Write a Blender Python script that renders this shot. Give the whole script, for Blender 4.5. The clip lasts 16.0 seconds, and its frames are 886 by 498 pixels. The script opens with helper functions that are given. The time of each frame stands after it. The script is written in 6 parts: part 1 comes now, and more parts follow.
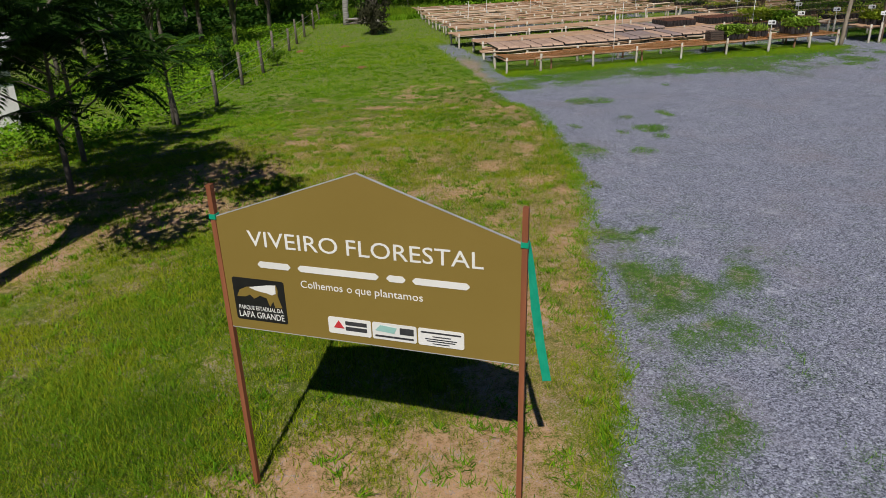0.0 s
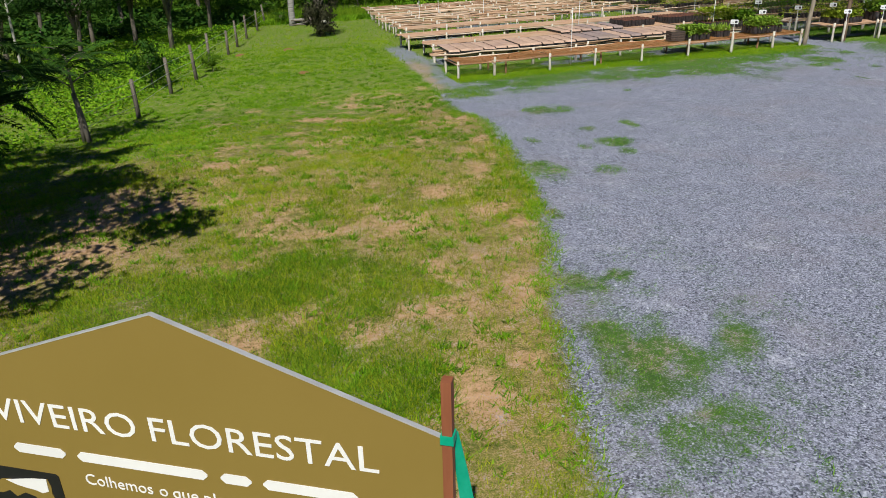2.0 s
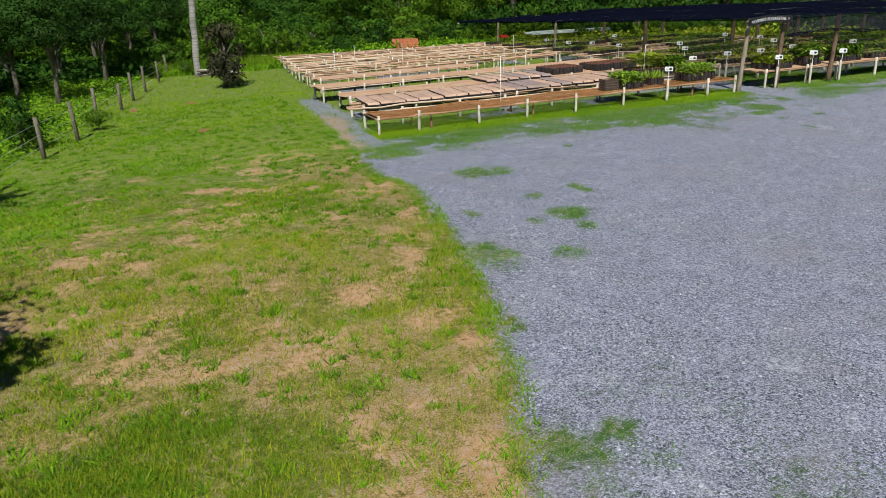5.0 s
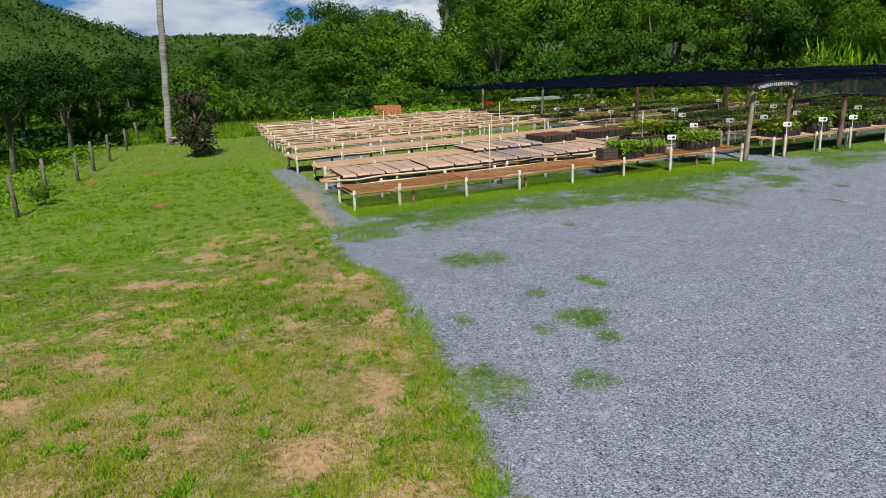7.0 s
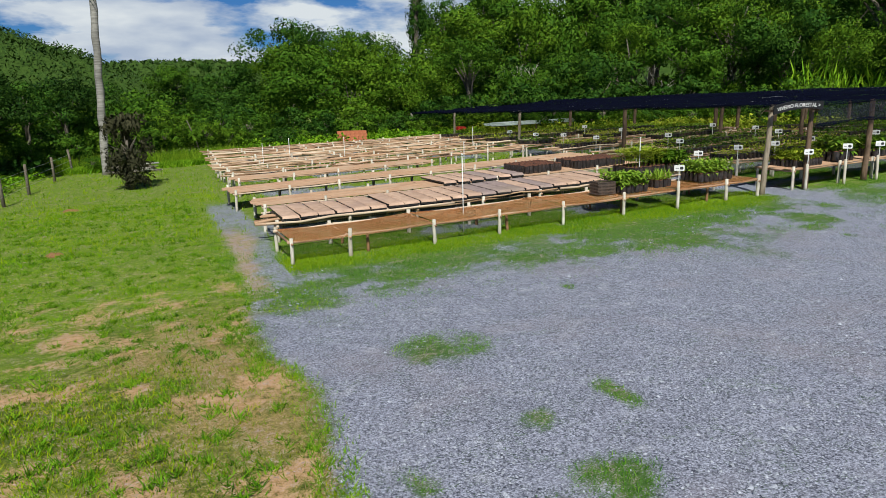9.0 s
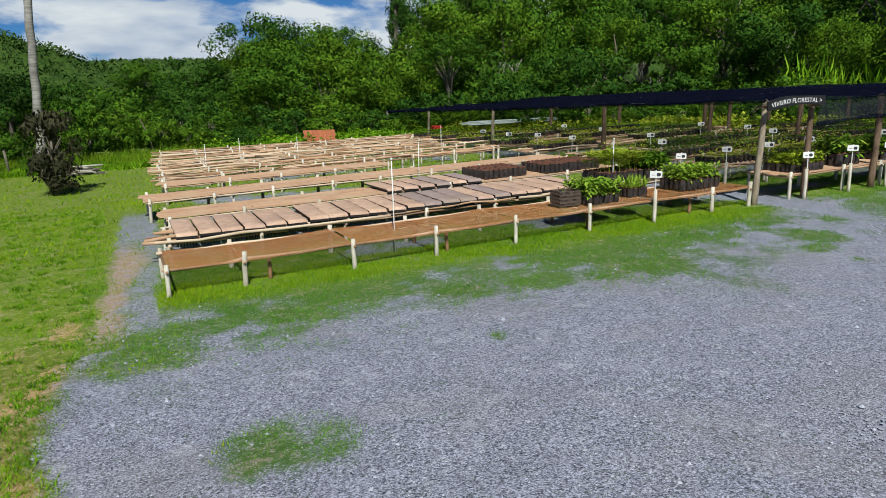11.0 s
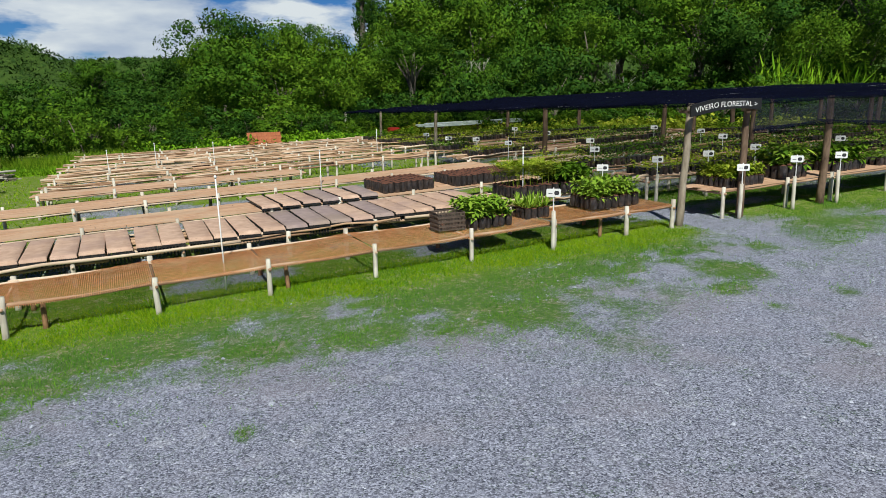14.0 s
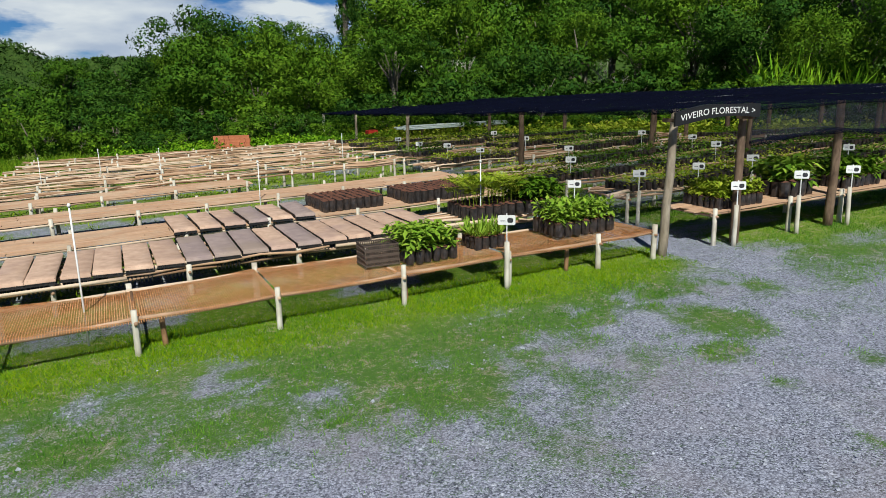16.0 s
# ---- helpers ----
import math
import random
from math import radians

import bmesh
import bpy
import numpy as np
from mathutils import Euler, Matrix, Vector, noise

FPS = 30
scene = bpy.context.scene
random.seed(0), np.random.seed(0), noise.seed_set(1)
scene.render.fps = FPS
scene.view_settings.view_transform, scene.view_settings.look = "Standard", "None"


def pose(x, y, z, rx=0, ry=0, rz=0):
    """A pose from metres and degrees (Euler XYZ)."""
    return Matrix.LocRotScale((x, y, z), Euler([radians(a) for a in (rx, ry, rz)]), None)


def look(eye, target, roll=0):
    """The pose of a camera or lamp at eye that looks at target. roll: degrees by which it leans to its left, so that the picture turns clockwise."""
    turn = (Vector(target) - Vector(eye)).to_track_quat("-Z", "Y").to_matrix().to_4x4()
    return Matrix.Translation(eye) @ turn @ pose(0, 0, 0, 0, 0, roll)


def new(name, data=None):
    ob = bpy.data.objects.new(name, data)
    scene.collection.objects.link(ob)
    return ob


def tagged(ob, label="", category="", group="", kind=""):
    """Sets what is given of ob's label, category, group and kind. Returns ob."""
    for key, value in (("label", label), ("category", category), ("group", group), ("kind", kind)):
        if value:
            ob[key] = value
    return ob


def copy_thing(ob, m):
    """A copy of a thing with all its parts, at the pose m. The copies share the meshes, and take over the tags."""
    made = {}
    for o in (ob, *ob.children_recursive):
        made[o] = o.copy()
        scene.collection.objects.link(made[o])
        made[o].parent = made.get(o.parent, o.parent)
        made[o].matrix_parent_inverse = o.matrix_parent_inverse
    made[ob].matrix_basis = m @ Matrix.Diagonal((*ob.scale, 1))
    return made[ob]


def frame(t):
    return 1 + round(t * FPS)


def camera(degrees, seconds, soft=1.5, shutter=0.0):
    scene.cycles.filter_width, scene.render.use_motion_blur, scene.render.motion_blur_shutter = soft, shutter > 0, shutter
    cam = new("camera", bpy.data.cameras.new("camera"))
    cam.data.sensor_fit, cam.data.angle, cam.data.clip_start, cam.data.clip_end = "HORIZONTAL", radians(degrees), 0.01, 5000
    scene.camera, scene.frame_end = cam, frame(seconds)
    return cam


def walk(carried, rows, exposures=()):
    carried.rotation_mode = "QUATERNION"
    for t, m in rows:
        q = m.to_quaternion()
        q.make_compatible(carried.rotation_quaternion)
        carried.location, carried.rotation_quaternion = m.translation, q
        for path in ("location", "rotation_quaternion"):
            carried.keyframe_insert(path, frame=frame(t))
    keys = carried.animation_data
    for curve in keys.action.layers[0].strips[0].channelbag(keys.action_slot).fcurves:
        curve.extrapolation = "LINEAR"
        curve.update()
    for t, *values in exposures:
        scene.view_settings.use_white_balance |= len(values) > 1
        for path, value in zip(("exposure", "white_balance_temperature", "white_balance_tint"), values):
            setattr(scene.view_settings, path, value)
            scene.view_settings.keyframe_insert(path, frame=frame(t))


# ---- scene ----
cam = camera(63.7, 16.0, 0.55)
METRES, EYE, TILT, LEAN, TURN = 22.0, 4.6, 2.6, 0.0, -10.5
ROWS = [
    (0.0, 0.0, 0.0, 0.0, -0.49, -25.44, 1.03),
    (0.5, 0.0041, 0.0211, -0.0016, -0.77, -25.46, 1.03),
    (1.0, 0.008, 0.0444, -0.0037, -1.47, -25.48, 1.02),
    (1.5, 0.0122, 0.0682, -0.0061, -2.4, -25.53, 0.96),
    (2.0, 0.0172, 0.0903, -0.0087, -3.86, -25.58, 0.89),
    (2.5, 0.0222, 0.111, -0.011, -5.62, -25.63, 0.85),
    (3.0, 0.0266, 0.1319, -0.0128, -7.63, -25.69, 0.83),
    (3.5, 0.0275, 0.1558, -0.015, -8.97, -25.51, 0.82),
    (4.0, 0.0272, 0.1784, -0.0172, -9.76, -24.61, 0.75),
    (6.5, 0.0409, 0.3038, -0.0304, -10.9, -18.43, 0.55),
    (7.0, 0.0504, 0.3411, -0.0342, -11.52, -17.16, 0.55),
    (7.5, 0.0596, 0.3848, -0.0387, -12.05, -16.0, 0.52),
    (8.0, 0.0702, 0.432, -0.0438, -12.61, -15.13, 0.46),
    (8.5, 0.083, 0.4787, -0.0488, -13.31, -15.15, 0.44),
    (11.0, 0.1958, 0.6457, -0.0679, -14.11, -15.28, 0.36),
    (11.5, 0.2233, 0.653, -0.0708, -14.14, -15.29, 0.33),
    (12.0, 0.2491, 0.6614, -0.0719, -14.14, -15.3, 0.31),
    (12.5, 0.2745, 0.6752, -0.0723, -14.21, -15.32, 0.32),
    (13.0, 0.2997, 0.6921, -0.0721, -14.33, -15.33, 0.32),
    (13.5, 0.3218, 0.7132, -0.0721, -14.44, -15.34, 0.32),
    (14.0, 0.3434, 0.7367, -0.0721, -14.52, -15.35, 0.31),
    (14.5, 0.3631, 0.7621, -0.0728, -14.59, -15.35, 0.3),
    (15.0, 0.3822, 0.7875, -0.074, -14.63, -15.36, 0.29),
    (15.5, 0.4009, 0.8132, -0.0752, -14.69, -15.38, 0.27),
    (16.0, 0.4204, 0.8382, -0.0748, -14.76, -15.39, 0.27),
]
walk(cam, [(t, pose(0, 0, EYE, TILT, LEAN, TURN) @ pose(METRES * x, METRES * y, METRES * z, 90 + pitch, roll, yaw)) for t, x, y, z, yaw, pitch, roll in ROWS],
     [(0.0, -0.44, 6600, 10), (0.5, 0.02, 6600, 10), (1.0, 0.08, 6500, 9), (1.5, 0.03, 6500, 8), (3.0, -0.06, 6500, 5), (6.0, 0.02, 6500, 6), (11.0, 0.02, 6450, 3), (16.0, 0.02, 6450, 3)])

# ---- sky and sun ----
SUN_WAY = Vector((-0.218, -0.648, 0.730)).normalized()
SUN_ELEVATION = math.asin(SUN_WAY.z)
SUN_AZIMUTH = math.atan2(SUN_WAY.x, SUN_WAY.y)
world = bpy.data.worlds.new("daylight")
scene.world = world
world.use_nodes = True
wn, wl = world.node_tree.nodes, world.node_tree.links
wn.clear()
w_out = wn.new("ShaderNodeOutputWorld")
w_bg = wn.new("ShaderNodeBackground")
w_sky = wn.new("ShaderNodeTexSky")
w_sky.sky_type, w_sky.sun_disc = "NISHITA", False
w_sky.ozone_density, w_sky.dust_density = 1.5, 0.0
w_sky.sun_elevation, w_sky.sun_rotation = SUN_ELEVATION, SUN_AZIMUTH
w_co = wn.new("ShaderNodeTexCoord")
w_map = wn.new("ShaderNodeMapping")
w_map.inputs["Scale"].default_value = (1.0, 1.0, 3.2)
w_map.inputs["Location"].default_value = (0.35, 0.1, 0.0)
w_noise = wn.new("ShaderNodeTexNoise")
w_noise.inputs["Scale"].default_value, w_noise.inputs["Detail"].default_value = 3.6, 8.0
w_noise.inputs["Roughness"].default_value = 0.55
w_ramp = wn.new("ShaderNodeValToRGB")
w_ramp.color_ramp.elements[0].position, w_ramp.color_ramp.elements[1].position = 0.485, 0.555
w_mix = wn.new("ShaderNodeMix")
w_mix.data_type = "RGBA"
w_mix.inputs[7].default_value = (17.0, 17.6, 18.6, 1)
wl.new(w_co.outputs["Generated"], w_map.inputs["Vector"])
wl.new(w_map.outputs["Vector"], w_noise.inputs["Vector"])
w_sep = wn.new("ShaderNodeSeparateXYZ")
wl.new(w_co.outputs["Generated"], w_sep.inputs["Vector"])
w_thin = wn.new("ShaderNodeMapRange")
w_thin.inputs["From Min"].default_value, w_thin.inputs["From Max"].default_value = 0.02, 0.5
w_thin.inputs["To Min"].default_value, w_thin.inputs["To Max"].default_value = -0.075, 0.30
wl.new(w_sep.outputs["Z"], w_thin.inputs["Value"])
w_sub = wn.new("ShaderNodeMath")
w_sub.operation = "SUBTRACT"
wl.new(w_noise.outputs["Fac"], w_sub.inputs[0]), wl.new(w_thin.outputs["Result"], w_sub.inputs[1])
wl.new(w_sub.outputs[0], w_ramp.inputs["Fac"])
wl.new(w_ramp.outputs["Color"], w_mix.inputs[0])
w_blue = wn.new("ShaderNodeMix")
w_blue.data_type, w_blue.blend_type = "RGBA", "MULTIPLY"
w_blue.inputs[0].default_value = 1.0
w_fade = wn.new("ShaderNodeMapRange")
w_fade.inputs["From Min"].default_value, w_fade.inputs["From Max"].default_value = 0.05, 0.5
w_tint = wn.new("ShaderNodeMix")
w_tint.data_type = "RGBA"
w_tint.inputs[6].default_value, w_tint.inputs[7].default_value = (0.42, 1.02, 2.25, 1), (0.50, 0.80, 1.20, 1)
wl.new(w_sep.outputs["Z"], w_fade.inputs["Value"])
wl.new(w_fade.outputs["Result"], w_tint.inputs[0])
wl.new(w_tint.outputs[2], w_blue.inputs[7])
wl.new(w_sky.outputs["Color"], w_blue.inputs[6])
wl.new(w_blue.outputs[2], w_mix.inputs[6])
w_puff = wn.new("ShaderNodeTexNoise")
w_puff.inputs["Scale"].default_value, w_puff.inputs["Detail"].default_value = 7.0, 6.0
wl.new(w_map.outputs["Vector"], w_puff.inputs["Vector"])
w_cloud = wn.new("ShaderNodeMix")
w_cloud.data_type = "RGBA"
w_cloud.inputs[6].default_value, w_cloud.inputs[7].default_value = (15.0, 17.3, 22.6, 1), (26.0, 27.0, 29.0, 1)
w_shape = wn.new("ShaderNodeMapRange")
w_shape.inputs["From Min"].default_value, w_shape.inputs["From Max"].default_value = 0.36, 0.58
wl.new(w_puff.outputs["Fac"], w_shape.inputs["Value"])
wl.new(w_shape.outputs["Result"], w_cloud.inputs[0])
wl.new(w_cloud.outputs[2], w_mix.inputs[7])
wl.new(w_mix.outputs[2], w_bg.inputs["Color"])
w_bg.inputs["Strength"].default_value = 0.027
wl.new(w_bg.outputs["Background"], w_out.inputs["Surface"])

sun_data = bpy.data.lights.new("sun", "SUN")
sun_data.energy, sun_data.angle, sun_data.color = 5.0, radians(0.5), (1.0, 0.96, 0.90)
sun = new("sun", sun_data)
sun.matrix_world = look(SUN_WAY * 60, (0, 0, 0))

# ---- materials ----


class Nodes:
    """Short hand for one material's node tree."""

    def __init__(self, name, rough=0.8, metal=0.0, specular=0.3):
        self.mat = bpy.data.materials.new(name)
        self.mat.use_nodes = True
        self.n, self.l = self.mat.node_tree.nodes, self.mat.node_tree.links
        self.b = self.n["Principled BSDF"]
        self.b.inputs["Roughness"].default_value = rough
        self.b.inputs["Metallic"].default_value = metal
        self.b.inputs["Specular IOR Level"].default_value = specular
        self.geo = self.n.new("ShaderNodeNewGeometry")
        self.co = self.n.new("ShaderNodeTexCoord")

    def put(self, value, socket):
        if isinstance(value, (int, float)):
            socket.default_value = value
        elif isinstance(value, tuple):
            socket.default_value = (*value, 1) if len(value) == 3 else value
        else:
            self.l.new(value, socket)

    def noise(self, scale, detail=4.0, rough=0.55, where="world", stretch=None):
        t = self.n.new("ShaderNodeTexNoise")
        t.inputs["Scale"].default_value, t.inputs["Detail"].default_value = scale, detail
        t.inputs["Roughness"].default_value = rough
        self.place(t, where, stretch)
        return t.outputs["Fac"]

    def place(self, node, where, stretch):
        out = self.geo.outputs["Position"] if where == "world" else self.co.outputs["Object"]
        if stretch:
            m = self.n.new("ShaderNodeMapping")
            m.inputs["Scale"].default_value = stretch
            self.l.new(out, m.inputs["Vector"])
            out = m.outputs["Vector"]
        self.l.new(out, node.inputs["Vector"])

    def voronoi(self, scale, feature="F1", where="world"):
        t = self.n.new("ShaderNodeTexVoronoi")
        t.feature = feature
        t.inputs["Scale"].default_value = scale
        self.place(t, where, None)
        return t

    def mix(self, fac, a, b, blend="MIX"):
        m = self.n.new("ShaderNodeMix")
        m.data_type, m.blend_type = "RGBA", blend
        self.put(fac, m.inputs[0]), self.put(a, m.inputs[6]), self.put(b, m.inputs[7])
        return m.outputs[2]

    def math(self, op, a, b=0.0):
        m = self.n.new("ShaderNodeMath")
        m.operation = op
        self.put(a, m.inputs[0]), self.put(b, m.inputs[1])
        return m.outputs[0]

    def ramp(self, fac, lo, hi):
        m = self.n.new("ShaderNodeMapRange")
        m.inputs["From Min"].default_value, m.inputs["From Max"].default_value = lo, hi
        self.put(fac, m.inputs["Value"])
        return m.outputs["Result"]

    def attribute(self, name):
        a = self.n.new("ShaderNodeAttribute")
        a.attribute_name = name
        return a.outputs["Fac"]

    def island(self):
        return self.geo.outputs["Random Per Island"]

    def random(self):
        return self.n.new("ShaderNodeObjectInfo").outputs["Random"]

    def bump(self, height, strength=0.4, distance=0.01):
        m = self.n.new("ShaderNodeBump")
        m.inputs["Strength"].default_value, m.inputs["Distance"].default_value = strength, distance
        self.l.new(height, m.inputs["Height"])
        self.l.new(m.outputs["Normal"], self.b.inputs["Normal"])

    def done(self, color):
        self.put(color, self.b.inputs["Base Color"])
        return self.mat


def worn(name, dark, light, scale, rough=0.8, metal=0.0, bump=0.3, stain=None, stretch=None, per="random", specular=0.3, where="object"):
    """A surface of two tones at two scales, with stains, and varied from piece to piece."""
    k = Nodes(name, rough, metal, specular)
    fine, big = k.noise(scale, 5, 0.6, where, stretch), k.noise(scale * 0.17, 3, 0.5, where)
    c = k.mix(k.ramp(fine, 0.3, 0.7), dark, light)
    if stain:
        c = k.mix(k.math("MULTIPLY", k.ramp(big, 0.48, 0.66), 0.7), c, stain)
    r = k.random() if per == "random" else k.island()
    c = k.mix(k.math("MULTIPLY", r, 0.35), c, k.mix(0.5, dark, (dark[0] * 0.6, dark[1] * 0.6, dark[2] * 0.6)))
    k.bump(fine, bump, 0.01)
    return k.done(c)


def leafy(name, dark, light, tip=None, gloss=0.6, glow=0.13):
    """Leaves: each blade or clump takes its own tone; some light passes through."""
    k = Nodes(name, gloss, 0.0, 0.05)
    big = k.noise(0.35, 3, 0.5)
    c = k.mix(k.island(), dark, light)
    if tip:
        c = k.mix(k.ramp(k.math("ADD", k.math("MULTIPLY", k.math("FRACT", k.math("MULTIPLY", k.island(), 7.31)), 0.55), big), 0.70, 0.98), c, tip)
    c = k.mix(k.ramp(big, 0.35, 0.75), c, k.mix(0.5, c, light))
    k.done(c)
    trans = k.n.new("ShaderNodeBsdfTranslucent")
    k.l.new(c if not isinstance(c, tuple) else k.mix(0, c, c), trans.inputs["Color"])
    add = k.n.new("ShaderNodeMixShader")
    add.inputs[0].default_value = glow
    k.l.new(k.b.outputs[0], add.inputs[1]), k.l.new(trans.outputs[0], add.inputs[2])
    k.l.new(add.outputs[0], k.n["Material Output"].inputs["Surface"])
    return k.mat


def ground_material():
    k = Nodes("soil_grass_gravel", 0.92, 0.0, 0.2)
    gravel, bare, lush, cool, dry = k.attribute("gravel"), k.attribute("bare"), k.attribute("lush"), k.attribute("cool"), k.attribute("dry")
    n4 = k.noise(130.0, 3, 0.65)
    n1, n2, n3 = k.noise(2.2, 6, 0.62), k.noise(11.0, 5, 0.6), k.noise(55.0, 4, 0.6)
    stone, grit = k.voronoi(64.0), k.voronoi(150.0)
    wide = k.noise(0.55, 4, 0.6)
    sep = k.n.new("ShaderNodeSeparateColor")
    k.l.new(stone.outputs["Color"], sep.inputs[0])
    sep2 = k.n.new("ShaderNodeSeparateColor")
    k.l.new(grit.outputs["Color"], sep2.inputs[0])
    # crushed blue-grey stone, with dustier and paler tracks
    sep3 = k.n.new("ShaderNodeSeparateColor")
    k.l.new(k.voronoi(36.0).outputs["Color"], sep3.inputs[0])
    tone = k.math("ADD", k.math("MULTIPLY", sep.outputs[0], 0.60), k.math("MULTIPLY", sep2.outputs[1], 0.14))
    tone = k.math("ADD", tone, k.math("MULTIPLY", sep3.outputs[2], 0.26))
    rock = k.mix(k.ramp(k.math("POWER", tone, 1.2), 0.06, 0.86), (0.022, 0.025, 0.042), (0.53, 0.555, 0.70))
    rock = k.mix(k.math("MULTIPLY", k.ramp(n1, 0.5, 0.72), 0.3), rock, (0.36, 0.38, 0.48))
    rock = k.mix(k.math("MULTIPLY", k.ramp(wide, 0.52, 0.70), 0.30), rock, (0.30, 0.245, 0.245))
    rock = k.mix(k.math("MULTIPLY", k.ramp(stone.outputs["Distance"], 0.5, 0.95), 0.5), rock, (0.07, 0.07, 0.09))
    rock = k.mix(k.math("MULTIPLY", k.ramp(n2, 0.3, 0.7), 0.20), rock, (0.14, 0.148, 0.20))
    rock = k.mix(k.math("MULTIPLY", k.ramp(k.noise(1.9, 6, 0.7), 0.57, 0.72), 0.38), rock, k.mix(tone, (0.36, 0.37, 0.43), (0.84, 0.85, 0.92)))
    # reddish trodden soil
    soil = k.mix(k.ramp(n2, 0.3, 0.72), (0.42, 0.225, 0.115), (0.62, 0.40, 0.24))
    soil = k.mix(k.math("MULTIPLY", k.ramp(n3, 0.35, 0.7), 0.45), soil, (0.50, 0.32, 0.17))
    soil = k.mix(k.math("MULTIPLY", k.ramp(k.noise(24.0, 5, 0.65), 0.54, 0.7), 0.5), soil, (0.24, 0.15, 0.08))
    # short turf and straw between the blades; dark specks paint shade into the gaps
    turf = k.mix(k.ramp(n2, 0.38, 0.62), (0.034, 0.070, 0.005), (0.185, 0.255, 0.018))
    turf = k.mix(k.math("MULTIPLY", k.ramp(n4, 0.45, 0.62), 0.7), turf, (0.026, 0.042, 0.005))
    turf = k.mix(k.math("MULTIPLY", k.ramp(n3, 0.4, 0.75), 0.40), turf, (0.28, 0.25, 0.06))
    turf = k.mix(k.math("MULTIPLY", k.ramp(n1, 0.48, 0.70), k.math("SUBTRACT", 0.55, k.math("MULTIPLY", lush, 0.45))), turf, (0.34, 0.28, 0.09))
    turf = k.mix(k.math("MULTIPLY", lush, 0.6), turf, (0.15, 0.265, 0.010))
    turf = k.mix(k.math("MULTIPLY", k.ramp(k.noise(3.4, 5, 0.65), 0.52, 0.66), 0.55), turf, (0.050, 0.110, 0.008))
    turf = k.mix(k.math("MULTIPLY", cool, 0.7), turf, (0.052, 0.128, 0.030))
    thatch = k.mix(k.ramp(n3, 0.40, 0.60), (0.20, 0.16, 0.045), (0.54, 0.36, 0.175))
    thatch = k.mix(k.math("MULTIPLY", k.ramp(n4, 0.44, 0.64), 0.8), thatch, k.mix(0.5, thatch, (0.075, 0.085, 0.018)))
    turf = k.mix(k.math("MULTIPLY", dry, k.ramp(k.math("ADD", n2, k.math("MULTIPLY", n1, 0.6)), 0.50, 0.88)), turf, thatch)
    edge = k.math("ADD", k.math("MULTIPLY", k.math("SUBTRACT", n2, 0.5), 0.9), k.math("MULTIPLY", k.math("SUBTRACT", n1, 0.5), 0.7))
    crumb = k.math("MULTIPLY", k.math("SUBTRACT", n3, 0.5), 2.4)
    bare_f = k.ramp(k.math("ADD", bare, k.math("ADD", k.math("MULTIPLY", edge, 2.2), crumb)), 0.10, 0.86)
    gravel_f = k.ramp(k.math("ADD", gravel, k.math("ADD", k.math("MULTIPLY", edge, 1.5), crumb)), 0.12, 0.80)
    c = k.mix(bare_f, turf, soil)
    c = k.mix(gravel_f, c, rock)
    h = k.math("ADD", k.math("MULTIPLY", k.math("SUBTRACT", 1.0, stone.outputs["Distance"]), gravel_f), k.math("MULTIPLY", n3, 0.6))
    k.bump(h, 0.45, 0.015)
    return k.done(c)


def pole_material():
    """Sun-bleached sticks: each one grey-white, straw or brown, streaked along its length."""
    k = Nodes("split_bamboo_pole", 0.8, 0.0, 0.25)
    r = k.random()
    c = k.mix(k.ramp(r, 0.0, 0.5), (0.20, 0.105, 0.055), (0.50, 0.31, 0.19))
    c = k.mix(k.ramp(r, 0.62, 0.95), c, (0.68, 0.55, 0.42))
    grain = k.noise(9.0, 5, 0.6, "object", (0.1, 1, 1))
    c = k.mix(k.math("MULTIPLY", k.ramp(grain, 0.42, 0.7), 0.55), c, (0.30, 0.20, 0.13))
    c = k.mix(k.math("MULTIPLY", k.ramp(k.noise(1.3, 3, 0.5, "object"), 0.5, 0.68), 0.5), c, (0.70, 0.50, 0.36))
    k.bump(grain, 0.4, 0.01)
    return k.done(c)


